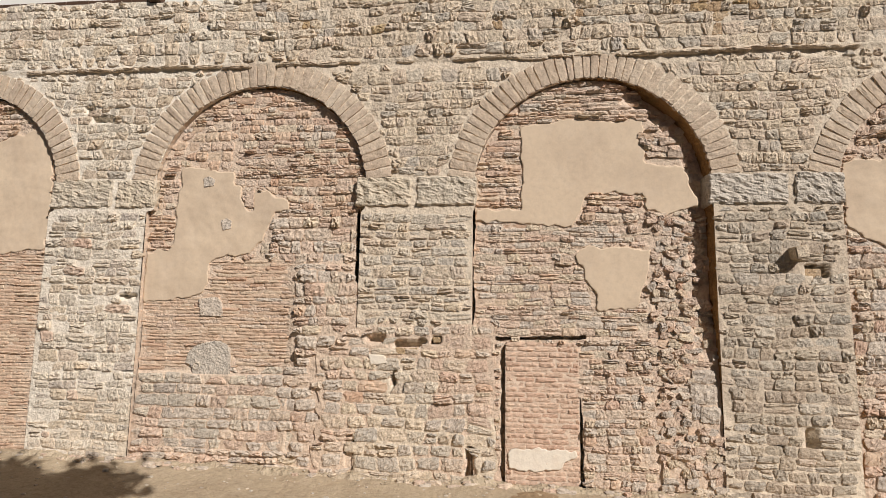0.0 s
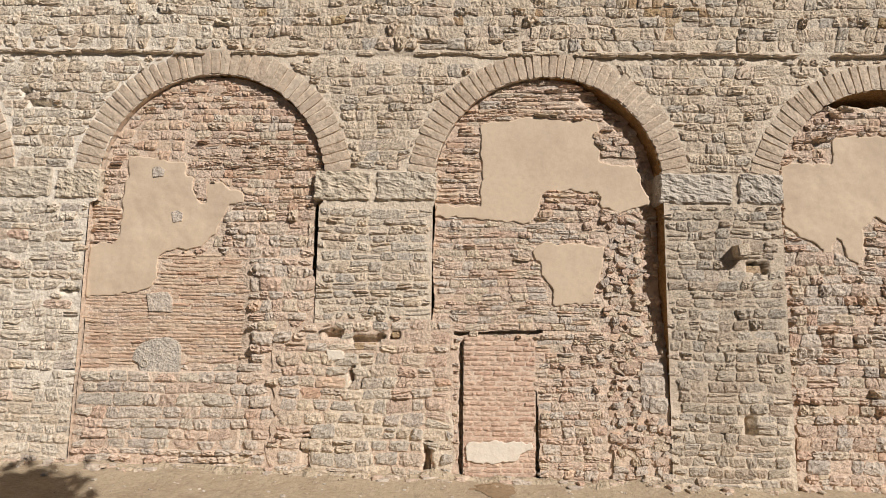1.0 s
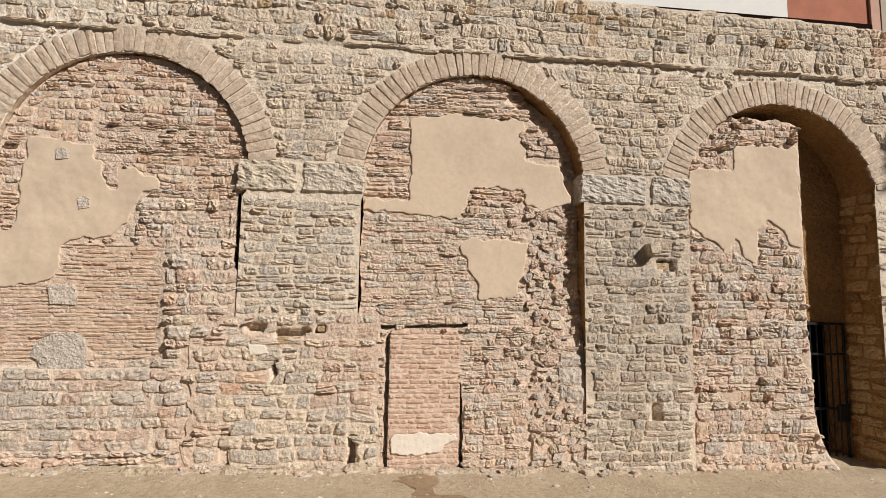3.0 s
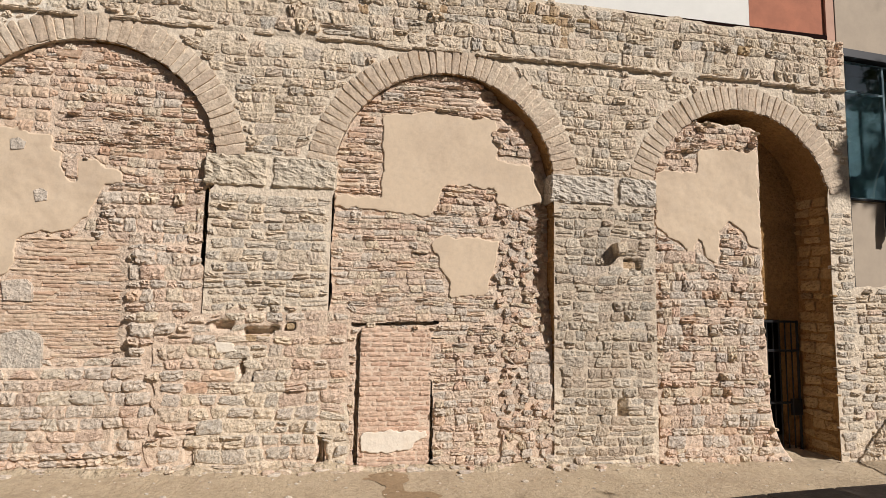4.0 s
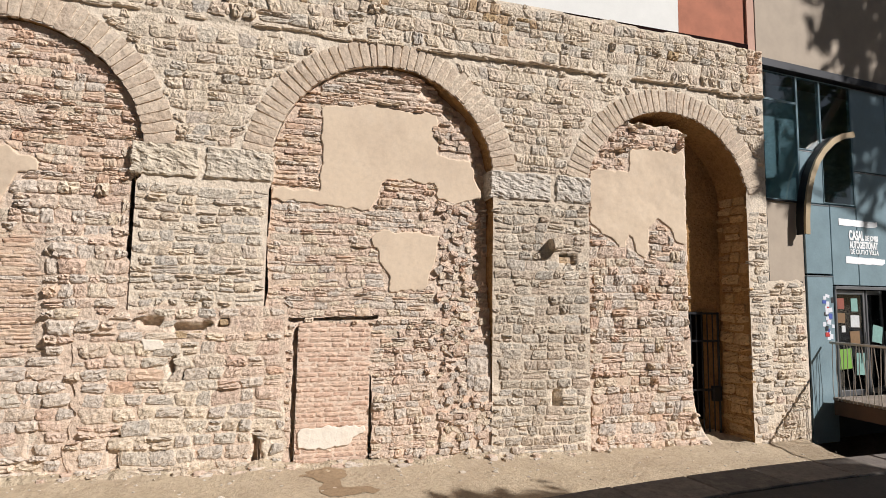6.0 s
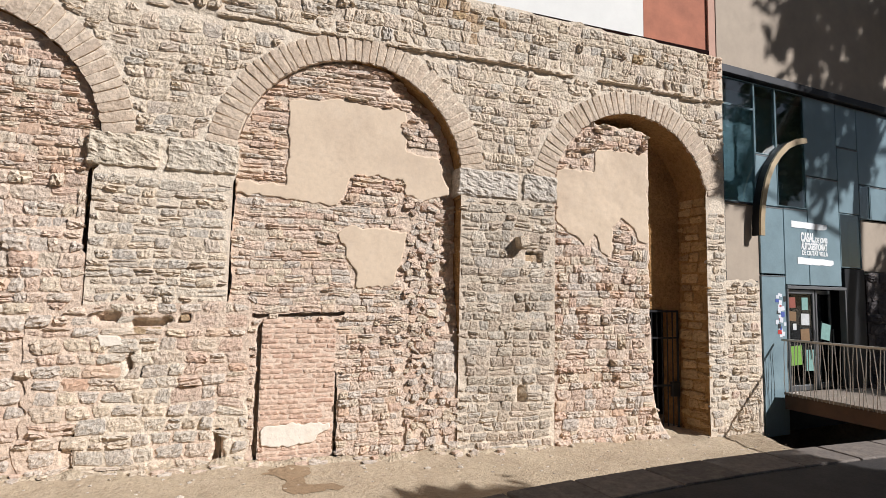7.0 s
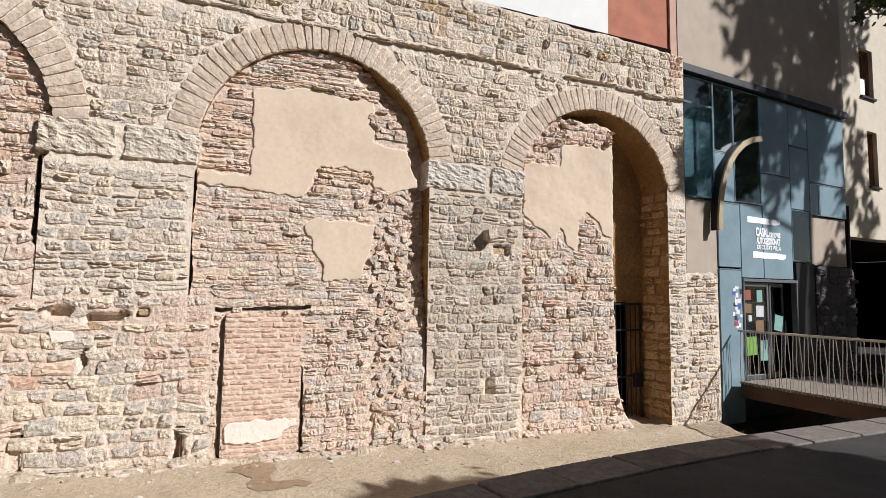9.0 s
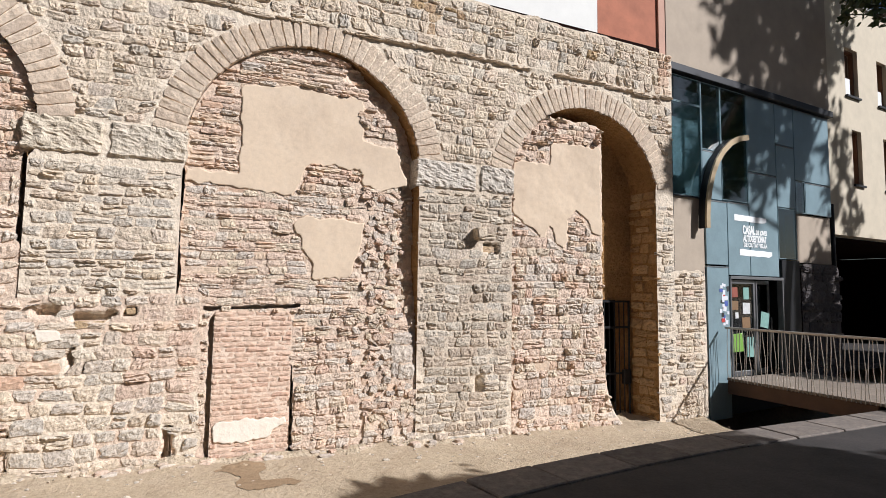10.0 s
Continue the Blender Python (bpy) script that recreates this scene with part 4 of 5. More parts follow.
# added teal sheet brightens the panes in place of sky reflections
hpart("reflection_backing", M_TEAL, house, [(0.05, 5.6, 0.55, 0.6, 2.7, 6.3)], 0, "teal sheet added behind the glass in place of reflections")
PANES = [(0.07, 0.94, 3.93, 5.72), (0.07, 0.94, 5.73, 6.24), (0.95, 1.54, 4.90, 6.24), (1.55, 2.40, 3.95, 6.24), (3.42, 4.11, 2.85, 3.95), (4.13, 4.5, 3.90, 4.61)]
for u0, u1, z0, z1 in PANES:
    p = hpart("window", M_TEAL, house, [(u0, u0 + 0.012, 0.0, 0.07, z0, z1), (u1 - 0.012, u1, 0.0, 0.07, z0, z1), (u0 + 0.012, u1 - 0.012, 0.0, 0.07, z0, z0 + 0.012), (u0 + 0.012, u1 - 0.012, 0.0, 0.07, z1 - 0.012, z1)])
    g = hpart("pane", M_GLASS, p, [(u0 + 0.012, u1 - 0.012, 0.012, 0.022, z0 + 0.012, z1 - 0.012)], 0, "dark tinted glass")
    g.visible_shadow = False
PANELS = [(0.95, 1.53, 3.93, 4.88), (1.01, 1.67, 2.65, 3.91), (1.01, 1.67, -0.3, 2.62), (1.69, 2.39, 2.46, 3.92), (2.41, 3.40, 2.46, 4.61), (2.41, 3.40, 4.63, 6.24), (3.42, 4.11, 5.35, 6.24), (3.42, 4.11, 3.97, 5.33), (4.13, 5.58, 4.63, 6.24), (4.52, 5.58, 3.90, 4.61)]
for u0, u1, z0, z1 in PANELS:
    hpart("metal_panel", M_TEAL, house, [(u0, u1, 0.0, 0.06, z0, z1)], 0.006)
    hpart("seam", M_STEEL, house, [(u0, u1, -0.008, 0.0, z1 - 0.022, z1 - 0.004)])
# plain black panel replaces glass in tree shade; the dark is coloured in
hpart("black_glass_stand_in", M_BLACK, house, [(3.51, 4.18, 0.0, 0.06, 0.45, 2.82)], 0.006, "black panel standing in for shaded glass beside the door")
hpart("door_head", M_STEEL, house, [(1.69, 3.50, -0.03, 0.08, 2.38, 2.44)], 0.005)
# entrance: two glazed leaves, one standing open inwards
for u0, u1, ang in ((1.74, 2.58, 0), (2.62, 3.46, 14)):
    leaf = new("door_leaf")
    leaf.parent = house
    leaf.matrix_basis = pose(u0, 0.04, 0.0, 0, 0, ang)
    w = u1 - u0
    hpart("door_frame", M_STEEL, leaf, [(0, 0.06, 0, 0.05, 0.46, 2.37), (w - 0.06, w, 0, 0.05, 0.46, 2.37), (0.06, w - 0.06, 0, 0.05, 0.46, 0.56), (0.06, w - 0.06, 0, 0.05, 2.29, 2.37)], 0.006)
    g = hpart("pane", M_CLEAR, leaf, [(0.06, w - 0.06, 0.02, 0.03, 0.56, 2.29)])
    g.visible_shadow = False
    bm = bmesh.new()
    rod(bm, (w - 0.10, -0.05, 1.1), (w - 0.10, -0.05, 1.6), 0.014)
    part("door_handle", bm, M_STEEL, leaf)
for u in (1.69, 3.463):
    hpart("door_post", M_STEEL, house, [(u, u + 0.04, -0.02, 0.1, 0.45, 2.38)], 0.005)
hpart("lower_side_wall", M_BEIGE, house, [(4.20, 5.62, 0.06, 0.3, 2.80, 3.88)])
# stone wall whose dark colour stands for the shade on it
side = sheet("block_wall", lambda x, z: True, lambda x, z: 0.0, 4.22, 5.80, -0.3, 2.78, 0.1, [M_SHADEBLOCK], house)
tagged(side, "grey stone wall beside the entrance, darkened in colour for shade")
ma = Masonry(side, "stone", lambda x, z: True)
pack(ma, lambda x, z: 4.22 < x < 5.80 and z < 2.76, lambda x, z: 0.0, 4.22, 5.80, -0.3, 2.78, (0.16, 0.26), (0.24, 0.5), (0.02, 0.05), ["squared", "rubble"], pickm((M_SHADEBLOCK, 1)), 0.012)
ma.lay()

# bronze quarter-arch fin standing out from the glazing
pts = [(0.86, 3.32), (0.87, 3.60), (0.90, 3.86), (0.96, 4.12), (1.06, 4.40), (1.20, 4.65), (1.40, 4.88), (1.65, 5.08), (1.92, 5.20), (2.22, 5.27)]


def fin(name, mat, o0, o1, y0, y1, label):
    bm = bmesh.new()
    rings = []
    for i, (u, z) in enumerate(pts):
        a, b = pts[max(0, i - 1)], pts[min(len(pts) - 1, i + 1)]
        t = Vector((b[0] - a[0], b[1] - a[1])).normalized()
        rings.append([bm.verts.new((u - 0.06 - t.y * o, y, z + t.x * o)) for o, y in ((o1, y0), (o0, y0), (o0, y1), (o1, y1))])
    for p, q in zip(rings, rings[1:]):
        for k in range(4):
            bm.faces.new((p[k], p[(k + 1) % 4], q[(k + 1) % 4], q[k]))
    bm.faces.new(rings[0][::-1])
    bm.faces.new(rings[-1])
    bmesh.ops.recalc_face_normals(bm, faces=bm.faces[:])
    return part(name, bm, mat, house, label)


# fin body is black to colour in the shade on its left side
fin("fin_shaded_side", M_BLACK, -0.03, 0.03, -0.155, -0.01, "body of the curved fin, coloured black for its shaded side")
fin("fin_cap", M_BRONZE, -0.075, 0.034, -0.195, -0.155, "bronze edge of the curved fin")

# painted sign
sign = new("wall_sign")
sign.matrix_basis = pose(*FA, 0, 0, FANG)
tagged(sign, "white lettered sign with two brush bars on teal metal", "sign")
for i, (u0, u1, z0, z1) in enumerate(((1.90, 2.98, 3.56, 3.69), (2.05, 3.15, 2.86, 2.99))):
    bm = bmesh.new()
    top = [(u0 + (u1 - u0) * k / 12, z1 + 0.012 * fbm(k, i, 1.7, 1) - 0.02 * k / 12) for k in range(13)]
    bot = [(u1 - (u1 - u0) * k / 12, z0 + 0.012 * fbm(k, i, 1.7, 5) + (0.03 if k == 0 else 0)) for k in range(13)]
    vs = [bm.verts.new((u, -0.006, z)) for u, z in top + bot]
    f = bm.faces.new(vs)
    ex = bmesh.ops.extrude_face_region(bm, geom=[f])
    bmesh.ops.translate(bm, verts=[v for v in ex["geom"] if isinstance(v, bmesh.types.BMVert)], vec=(0, 0.004, 0))
    bmesh.ops.recalc_face_normals(bm, faces=bm.faces[:])
    part("brush_bar", bm, M_SIGN, sign)


def text(name, s, size, u, y, z, parent, mat, width=None, bold=0.0):
    cu = bpy.data.curves.new(name, "FONT")
    cu.body, cu.size, cu.extrude, cu.offset = s, size, 0.002, bold
    ob = new(name, cu)
    dg = bpy.context.evaluated_depsgraph_get()
    me = bpy.data.meshes.new_from_object(ob.evaluated_get(dg))
    bpy.data.objects.remove(ob)
    me.materials.append(mat)
    ob = new(name, me)
    ob.parent = parent
    xs = [v.co.x for v in me.vertices]
    k = width / (max(xs) - min(xs)) if width else 1.0
    ob.matrix_basis = Matrix.LocRotScale((u, y, z), Euler((math.pi / 2, 0, 0)), (k, 1, 1))
    return ob


text("lettering", "CASAL", 0.24, 2.16, -0.006, 3.31, sign, M_SIGN, 0.42, 0.011)
text("lettering", "DE JOVES", 0.13, 2.60, -0.006, 3.31, sign, M_SIGN, 0.38, 0.007)
text("lettering", "AUTOGESTIONAT", 0.18, 2.17, -0.006, 3.155, sign, M_SIGN, 0.80, 0.009)
text("lettering", "DE CIUTAT VELLA", 0.12, 2.18, -0.006, 3.045, sign, M_SIGN, 0.80, 0.004)

# stickers beside the door and posters on its glass
cols = [("sticker_white", (0.75, 0.75, 0.78)), ("sticker_red", (0.5, 0.05, 0.04)), ("sticker_blue", (0.08, 0.12, 0.4)), ("sticker_black", (0.03, 0.03, 0.03))]
smats = [plain(n_, c_, 0.5, vary=0.05) for n_, c_ in cols]
for k in range(22):
    u, z = 1.50 + 0.13 * math.sin(k * 2.4) * (0.5 + 0.5 * math.cos(k)), 1.50 + 0.036 * k
    w, h = RNG.uniform(0.05, 0.11), RNG.uniform(0.05, 0.10)
    bm = bmesh.new()
    box(bm, -w / 2, w / 2, -0.004 - 0.001 * (k % 3), -0.001, -h / 2, h / 2)
    st = part("sticker", bm, smats[[0, 0, 1, 0, 2, 3, 0][k % 7]], None, "small printed paper sticker on a teal metal panel")
    tagged(st, category="sticker", group="stickers beside the entrance")
    st.matrix_basis = pose(*FA, 0, 0, FANG) @ pose(u, 0, z, 0, RNG.uniform(-15, 15), 0)
pm = [plain("poster_" + n_, c_, 0.6, vary=0.2, scale=12) for n_, c_ in (("red", (0.28, 0.08, 0.05)), ("green", (0.18, 0.36, 0.05)), ("mint", (0.22, 0.38, 0.33)), ("brown", (0.22, 0.13, 0.06)), ("white", (0.6, 0.6, 0.58)))]
for u, z, w, h, k in ((1.93, 2.12, 0.18, 0.20, 0), (2.30, 2.10, 0.18, 0.24, 2), (1.93, 1.86, 0.20, 0.18, 3), (2.30, 1.80, 0.24, 0.22, 4), (1.98, 1.66, 0.10, 0.12, 4), (2.28, 1.50, 0.26, 0.24, 3), (2.0, 1.12, 0.34, 0.36, 1), (2.40, 1.02, 0.22, 0.40, 2), (3.02, 1.55, 0.28, 0.32, 2)):
    bm = bmesh.new()
    box(bm, -w / 2, w / 2, -0.003, 0.003, -h / 2, h / 2)
    box(bm, -w * 0.35, w * 0.35, -0.005, -0.0035, h * 0.12, h * 0.26)
    box(bm, -w * 0.35, w * 0.25, -0.005, -0.0035, -h * 0.3, -h * 0.2)
    po = part("poster", bm, pm[k], None, "coloured paper poster taped inside the glass door")
    tagged(po, category="poster", group="posters on the door")
    po.matrix_basis = pose(*FA, 0, 0, FANG) @ pose(u, 0.055 if u < 2.6 else 0.12, z, 0, RNG.uniform(-3, 3) + (12 if u > 2.6 else 0), 0)

# ---- pale building past it ----
pale = new("pale_building")
pale.matrix_basis = pose(*FA, 0, 0, FANG) @ pose(0, 0.5, 0)
tagged(pale, "pale yellow rendered building with narrow shuttered windows", "building")
WIN = [(7.60, 8.28, 7.38, 8.70), (7.82, 8.31, 5.00, 6.47), (9.34, 9.90, 7.38, 8.68), (9.52, 10.05, 5.00, 6.47)]


def wall_with_holes(u0, u1, z0, z1, holes, y0, y1):
    """Wall pieces round rectangular holes that go through."""
    us = sorted({u0, u1, *[h[0] for h in holes], *[h[1] for h in holes]})
    zs = sorted({z0, z1, *[h[2] for h in holes], *[h[3] for h in holes]})
    bm = bmesh.new()
    for a, b in zip(us, us[1:]):
        for c, d in zip(zs, zs[1:]):
            if not any(h[0] <= a and b <= h[1] and h[2] <= c and d <= h[3] for h in holes):
                box(bm, a, b, y0, y1, c, d)
    bmesh.ops.remove_doubles(bm, verts=bm.verts[:], dist=0.0005)
    return bm


part("wall", wall_with_holes(5.66, 16.0, 3.62, 10.0, WIN, 0.0, 0.35), M_PALE, pale)
hpart("roof_edge", M_STEEL, pale, [(5.66, 16.0, -0.06, 5, 10.0, 10.1)])
for u0, u1, z0, z1 in WIN:
    w = hpart("window", M_WOOD, pale, [(u0, u0 + 0.05, 0.1, 0.2, z0, z1), (u1 - 0.05, u1, 0.1, 0.2, z0, z1), (u0, u1, 0.1, 0.2, z1 - 0.05, z1)])
    hpart("sill", M_BLACK, w, [(u0 - 0.03, u1 + 0.03, -0.06, 0.3, z0 - 0.05, z0)])
    hpart("shutter", M_WOOD, w, [(u0 + 0.2, u1 - 0.05, 0.22, 0.26, z0 + (z1 - z0) * 0.35, z1 - 0.05)])
    hpart("pane", M_BLACK, w, [(u0 + 0.05, u1 - 0.05, 0.30, 0.32, z0, z1 - 0.05)])
for u, z in ((7.78, 7.66), (9.5, 7.62)):
    hpart("notice", M_PAPER, pale, [(u - 0.16, u + 0.16, 0.05, 0.07, z - 0.22, z + 0.22)], 0, "white paper sheet in a window")
# undercroft surfaces carry their shade as near-black colour
hpart("undercroft_wall", M_BROWNSHADE, pale, [(5.7, 16, 4.2, 4.4, -1.4, 3.51)], 0, "undercroft wall coloured near-black to stand for shade")
hpart("undercroft_side", M_BROWNSHADE, pale, [(5.6, 5.7, 0.4, 4.2, -1.4, 3.6)])
hpart("undercroft_ceiling", M_BROWNSHADE, pale, [(5.66, 16, 0.36, 6.6, 3.52, 3.62)])
# added floor, dark in place of shade, hides the sunlit ground
hpart("undercroft_shade_floor", M_ASPHALT, pale, [(5.7, 16, -0.4, 4.2, 0.30, 0.42)], 0, "added dark floor standing for shaded ground under the building")
hpart("undercroft_end", M_BROWNSHADE, pale, [(15.9, 16.1, 0.0, 6.6, -1.4, 3.5)])
bm = bmesh.new()
rod(bm, (6.50, -0.06, -0.3), (6.50, -0.06, 4.35), 0.06, 12)
part("drainpipe", bm, M_BLACK, pale)

# ---- footbridge ----
bridge = new("footbridge")
tagged(bridge, "small footbridge with a pale wavy bar railing over a hollow", "bridge")
BX0, BX1, BY0, BY1, BZ = 9.02, 11.2, -2.96, 0.10, 0.50
y = BY0
while y < BY1 - 0.02:
    bm = bmesh.new()
    box(bm, BX0, BX1, y + 0.004, min(y + 0.14, BY1) - 0.004, BZ - 0.045 + RNG.uniform(-0.003, 0.003), BZ, 0.004)
    part("plank", bm, M_DECK, bridge)
    y += 0.14
for x in (BX0 + 0.02, BX1 - 0.14):
    hpart("edge_beam", M_CORTEN, bridge, [(x, x + 0.12, -2.42, BY1, BZ - 0.30, BZ - 0.05)], 0.008, "rusty steel beam")
hpart("cross_beam", M_CORTEN, bridge, [(BX0 + 0.14, BX1 - 0.14, yy, yy + 0.1, BZ - 0.25, BZ - 0.06) for yy in (-2.1, -1.2, -0.3)], 0.006)


def railing(x, lean):
    rail = new("railing")
    rail.parent = bridge
    bm = bmesh.new()
    rod(bm, (x, BY0 - 0.1, 1.44), (x, BY1, 1.44), 0.022, 10)
    part("handrail", bm, M_RAIL, rail)
    n = 46
    for k in range(n):
        y = BY0 + (BY1 - BY0) * (k + 0.5) / n
        bm = bmesh.new()
        p = [(x + 0.008 * math.sin(k * 1.7 + j), y + 0.022 * math.sin(k * 2.1 + j * 1.3) * (j % 3 > 0), BZ - 0.05 + (1.44 - BZ + 0.04) * j / 4) for j in range(5)]
        for a, b in zip(p, p[1:]):
            rod(bm, a, b, 0.0065, 6)
        part("bar", bm, M_RAIL, rail)


railing(BX0, 0)

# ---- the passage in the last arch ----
back = part("wall_passage_back", wall_with_holes(5.2, 7.6, -0.4, 5.5, [(5.9, 7.13, -0.4, 1.95)], THICK - 0.005, 1.0), M_BROWNPL_SHADE, None, "dim earthy plaster wall closing the passage above a gate")
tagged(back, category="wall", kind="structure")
room = part("wall_passage_room", box(box(box(box(bmesh.new(), 5.2, 7.6, 3.2, 3.4, -0.4, 2.6), 5.0, 5.2, 1.0, 3.4, -0.4, 2.6), 7.6, 7.8, 1.0, 3.4, -0.4, 2.6), 5.0, 7.8, 1.0, 3.4, 2.6, 2.7), M_BROWNPL_SHADE, None, "dark stone space behind the iron gate")
tagged(room, category="wall", kind="structure")
gate = new("iron_gate")
tagged(gate, "black iron bar gate closing the passage", "gate")
for k in range(11):
    bm = bmesh.new()
    xx = 5.95 + 1.14 * k / 10
    rod(bm, (xx, 0.60, -0.22), (xx, 0.60, 1.94), 0.011 if k not in (0, 10) else 0.02, 8)
    part("bar", bm, M_BLACK, gate)
for z in (-0.12, 0.62, 1.45, 1.92):
    bm = bmesh.new()
    box(bm, 5.93, 7.11, 0.585, 0.615, z - 0.018, z + 0.018, 0.003)
    part("cross_bar", bm, M_BLACK, gate)
bm = bmesh.new()
box(bm, 6.93, 7.11, 0.56, 0.63, 0.42, 0.68, 0.01)
part("lock_box", bm, M_BLACK, gate)

jamb = new("jamb_stones")
jamb.parent = wall
jamb.matrix_basis = pose(7.20, 0, 0, 0, 0, -90)
ma = Masonry(jamb, "stone", lambda x, z: True)
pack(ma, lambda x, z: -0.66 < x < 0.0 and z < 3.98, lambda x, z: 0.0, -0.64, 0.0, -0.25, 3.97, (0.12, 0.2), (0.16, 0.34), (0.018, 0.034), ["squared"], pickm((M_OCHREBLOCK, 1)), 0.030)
ma.lay()

# ---- single stones ----
def block(name, parent, poly, y0, y1, mat, label="", rough=0.006):
    """A rough dressed block with an outline in the wall's plane."""
    bm = bmesh.new()
    vs = [bm.verts.new((x, y0, z)) for x, z in poly]
    f = bm.faces.new(vs)
    ex = bmesh.ops.extrude_face_region(bm, geom=[f])
    bmesh.ops.translate(bm, verts=[v for v in ex["geom"] if isinstance(v, bmesh.types.BMVert)], vec=(0, y1 - y0, 0))
    bmesh.ops.recalc_face_normals(bm, faces=bm.faces[:])
    bmesh.ops.bevel(bm, geom=bm.edges[:], offset=0.012, segments=2, affect="EDGES")
    return part(name, bm, mat, parent, label)


block("carved_block", infill1, [(-4.39, 1.42), (-4.36, 1.56), (-4.26, 1.66), (-4.10, 1.71), (-3.95, 1.73), (-3.83, 1.70), (-3.76, 1.62), (-3.74, 1.25), (-4.28, 1.27), (-4.30, 1.38)], 0.042, 0.12, M_PECKED, "pecked grey stone block with a bored hole")
bm = bmesh.new()
for r0 in (0.045,):
    for k in range(16):
        a0, a1 = 2 * math.pi * k / 16, 2 * math.pi * (k + 1) / 16
        rod(bm, (-4.22 + r0 * math.cos(a0), 0.038, 1.385 + r0 * math.sin(a0)), (-4.22 + r0 * math.cos(a1), 0.038, 1.385 + r0 * math.sin(a1)), 0.011, 6)
part("bored_ring", bm, M_GREY, infill1)
block("large_stone", infill1, [(-4.27, 2.30), (-4.0, 2.33), (-3.92, 2.26), (-3.90, 2.05), (-4.22, 2.06)], 0.044, 0.12, M_BLUE)
for q in ([(-4.32, 4.02), (-4.22, 4.06), (-4.12, 4.00), (-4.14, 3.90), (-4.30, 3.88)], [(-4.02, 3.41), (-3.92, 3.45), (-3.84, 3.40), (-3.84, 3.28), (-3.98, 3.25)], [(-3.68, 3.84), (-3.54, 3.83), (-3.53, 3.58), (-3.68, 3.60)]):
    block("stone_in_plaster", infill1, q, 0.050, 0.12, M_BLUE if q[0][0] < -3.9 else M_PINK)
block("white_stone", wall, [(-1.82, 1.60), (-1.60, 1.59), (-1.54, 1.48), (-1.78, 1.45)], -0.034, 0.1, M_WHITE, "bright white stone")
for q in ([(-1.46, 1.69), (-1.30, 1.68), (-1.31, 1.60), (-1.45, 1.59)], [(-1.29, 1.68), (-1.16, 1.69), (-1.15, 1.61), (-1.28, 1.60)], [(-0.97, 1.83), (-0.87, 1.84), (-0.86, 1.76), (-0.96, 1.75)], [(-1.30, 1.24), (-1.20, 1.23), (-1.21, 1.14), (-1.30, 1.15)]):
    block("ochre_stone", wall, q, -0.018, 0.1, M_OCHRE)
# beam stub and putlog hole on the pier
block("beam_stub", wall, [(3.50, 3.01), (3.66, 3.04), (3.67, 2.88), (3.52, 2.86)], -0.19, 0.1, M_TAN, "short square stone stub sticking out")
part("putlog_hole", box(bmesh.new(), 3.70, 3.90, 0.03, 0.2, 2.64, 2.76, 0.01), M_OCHRE, wall, "shallow ochre hole in the masonry")

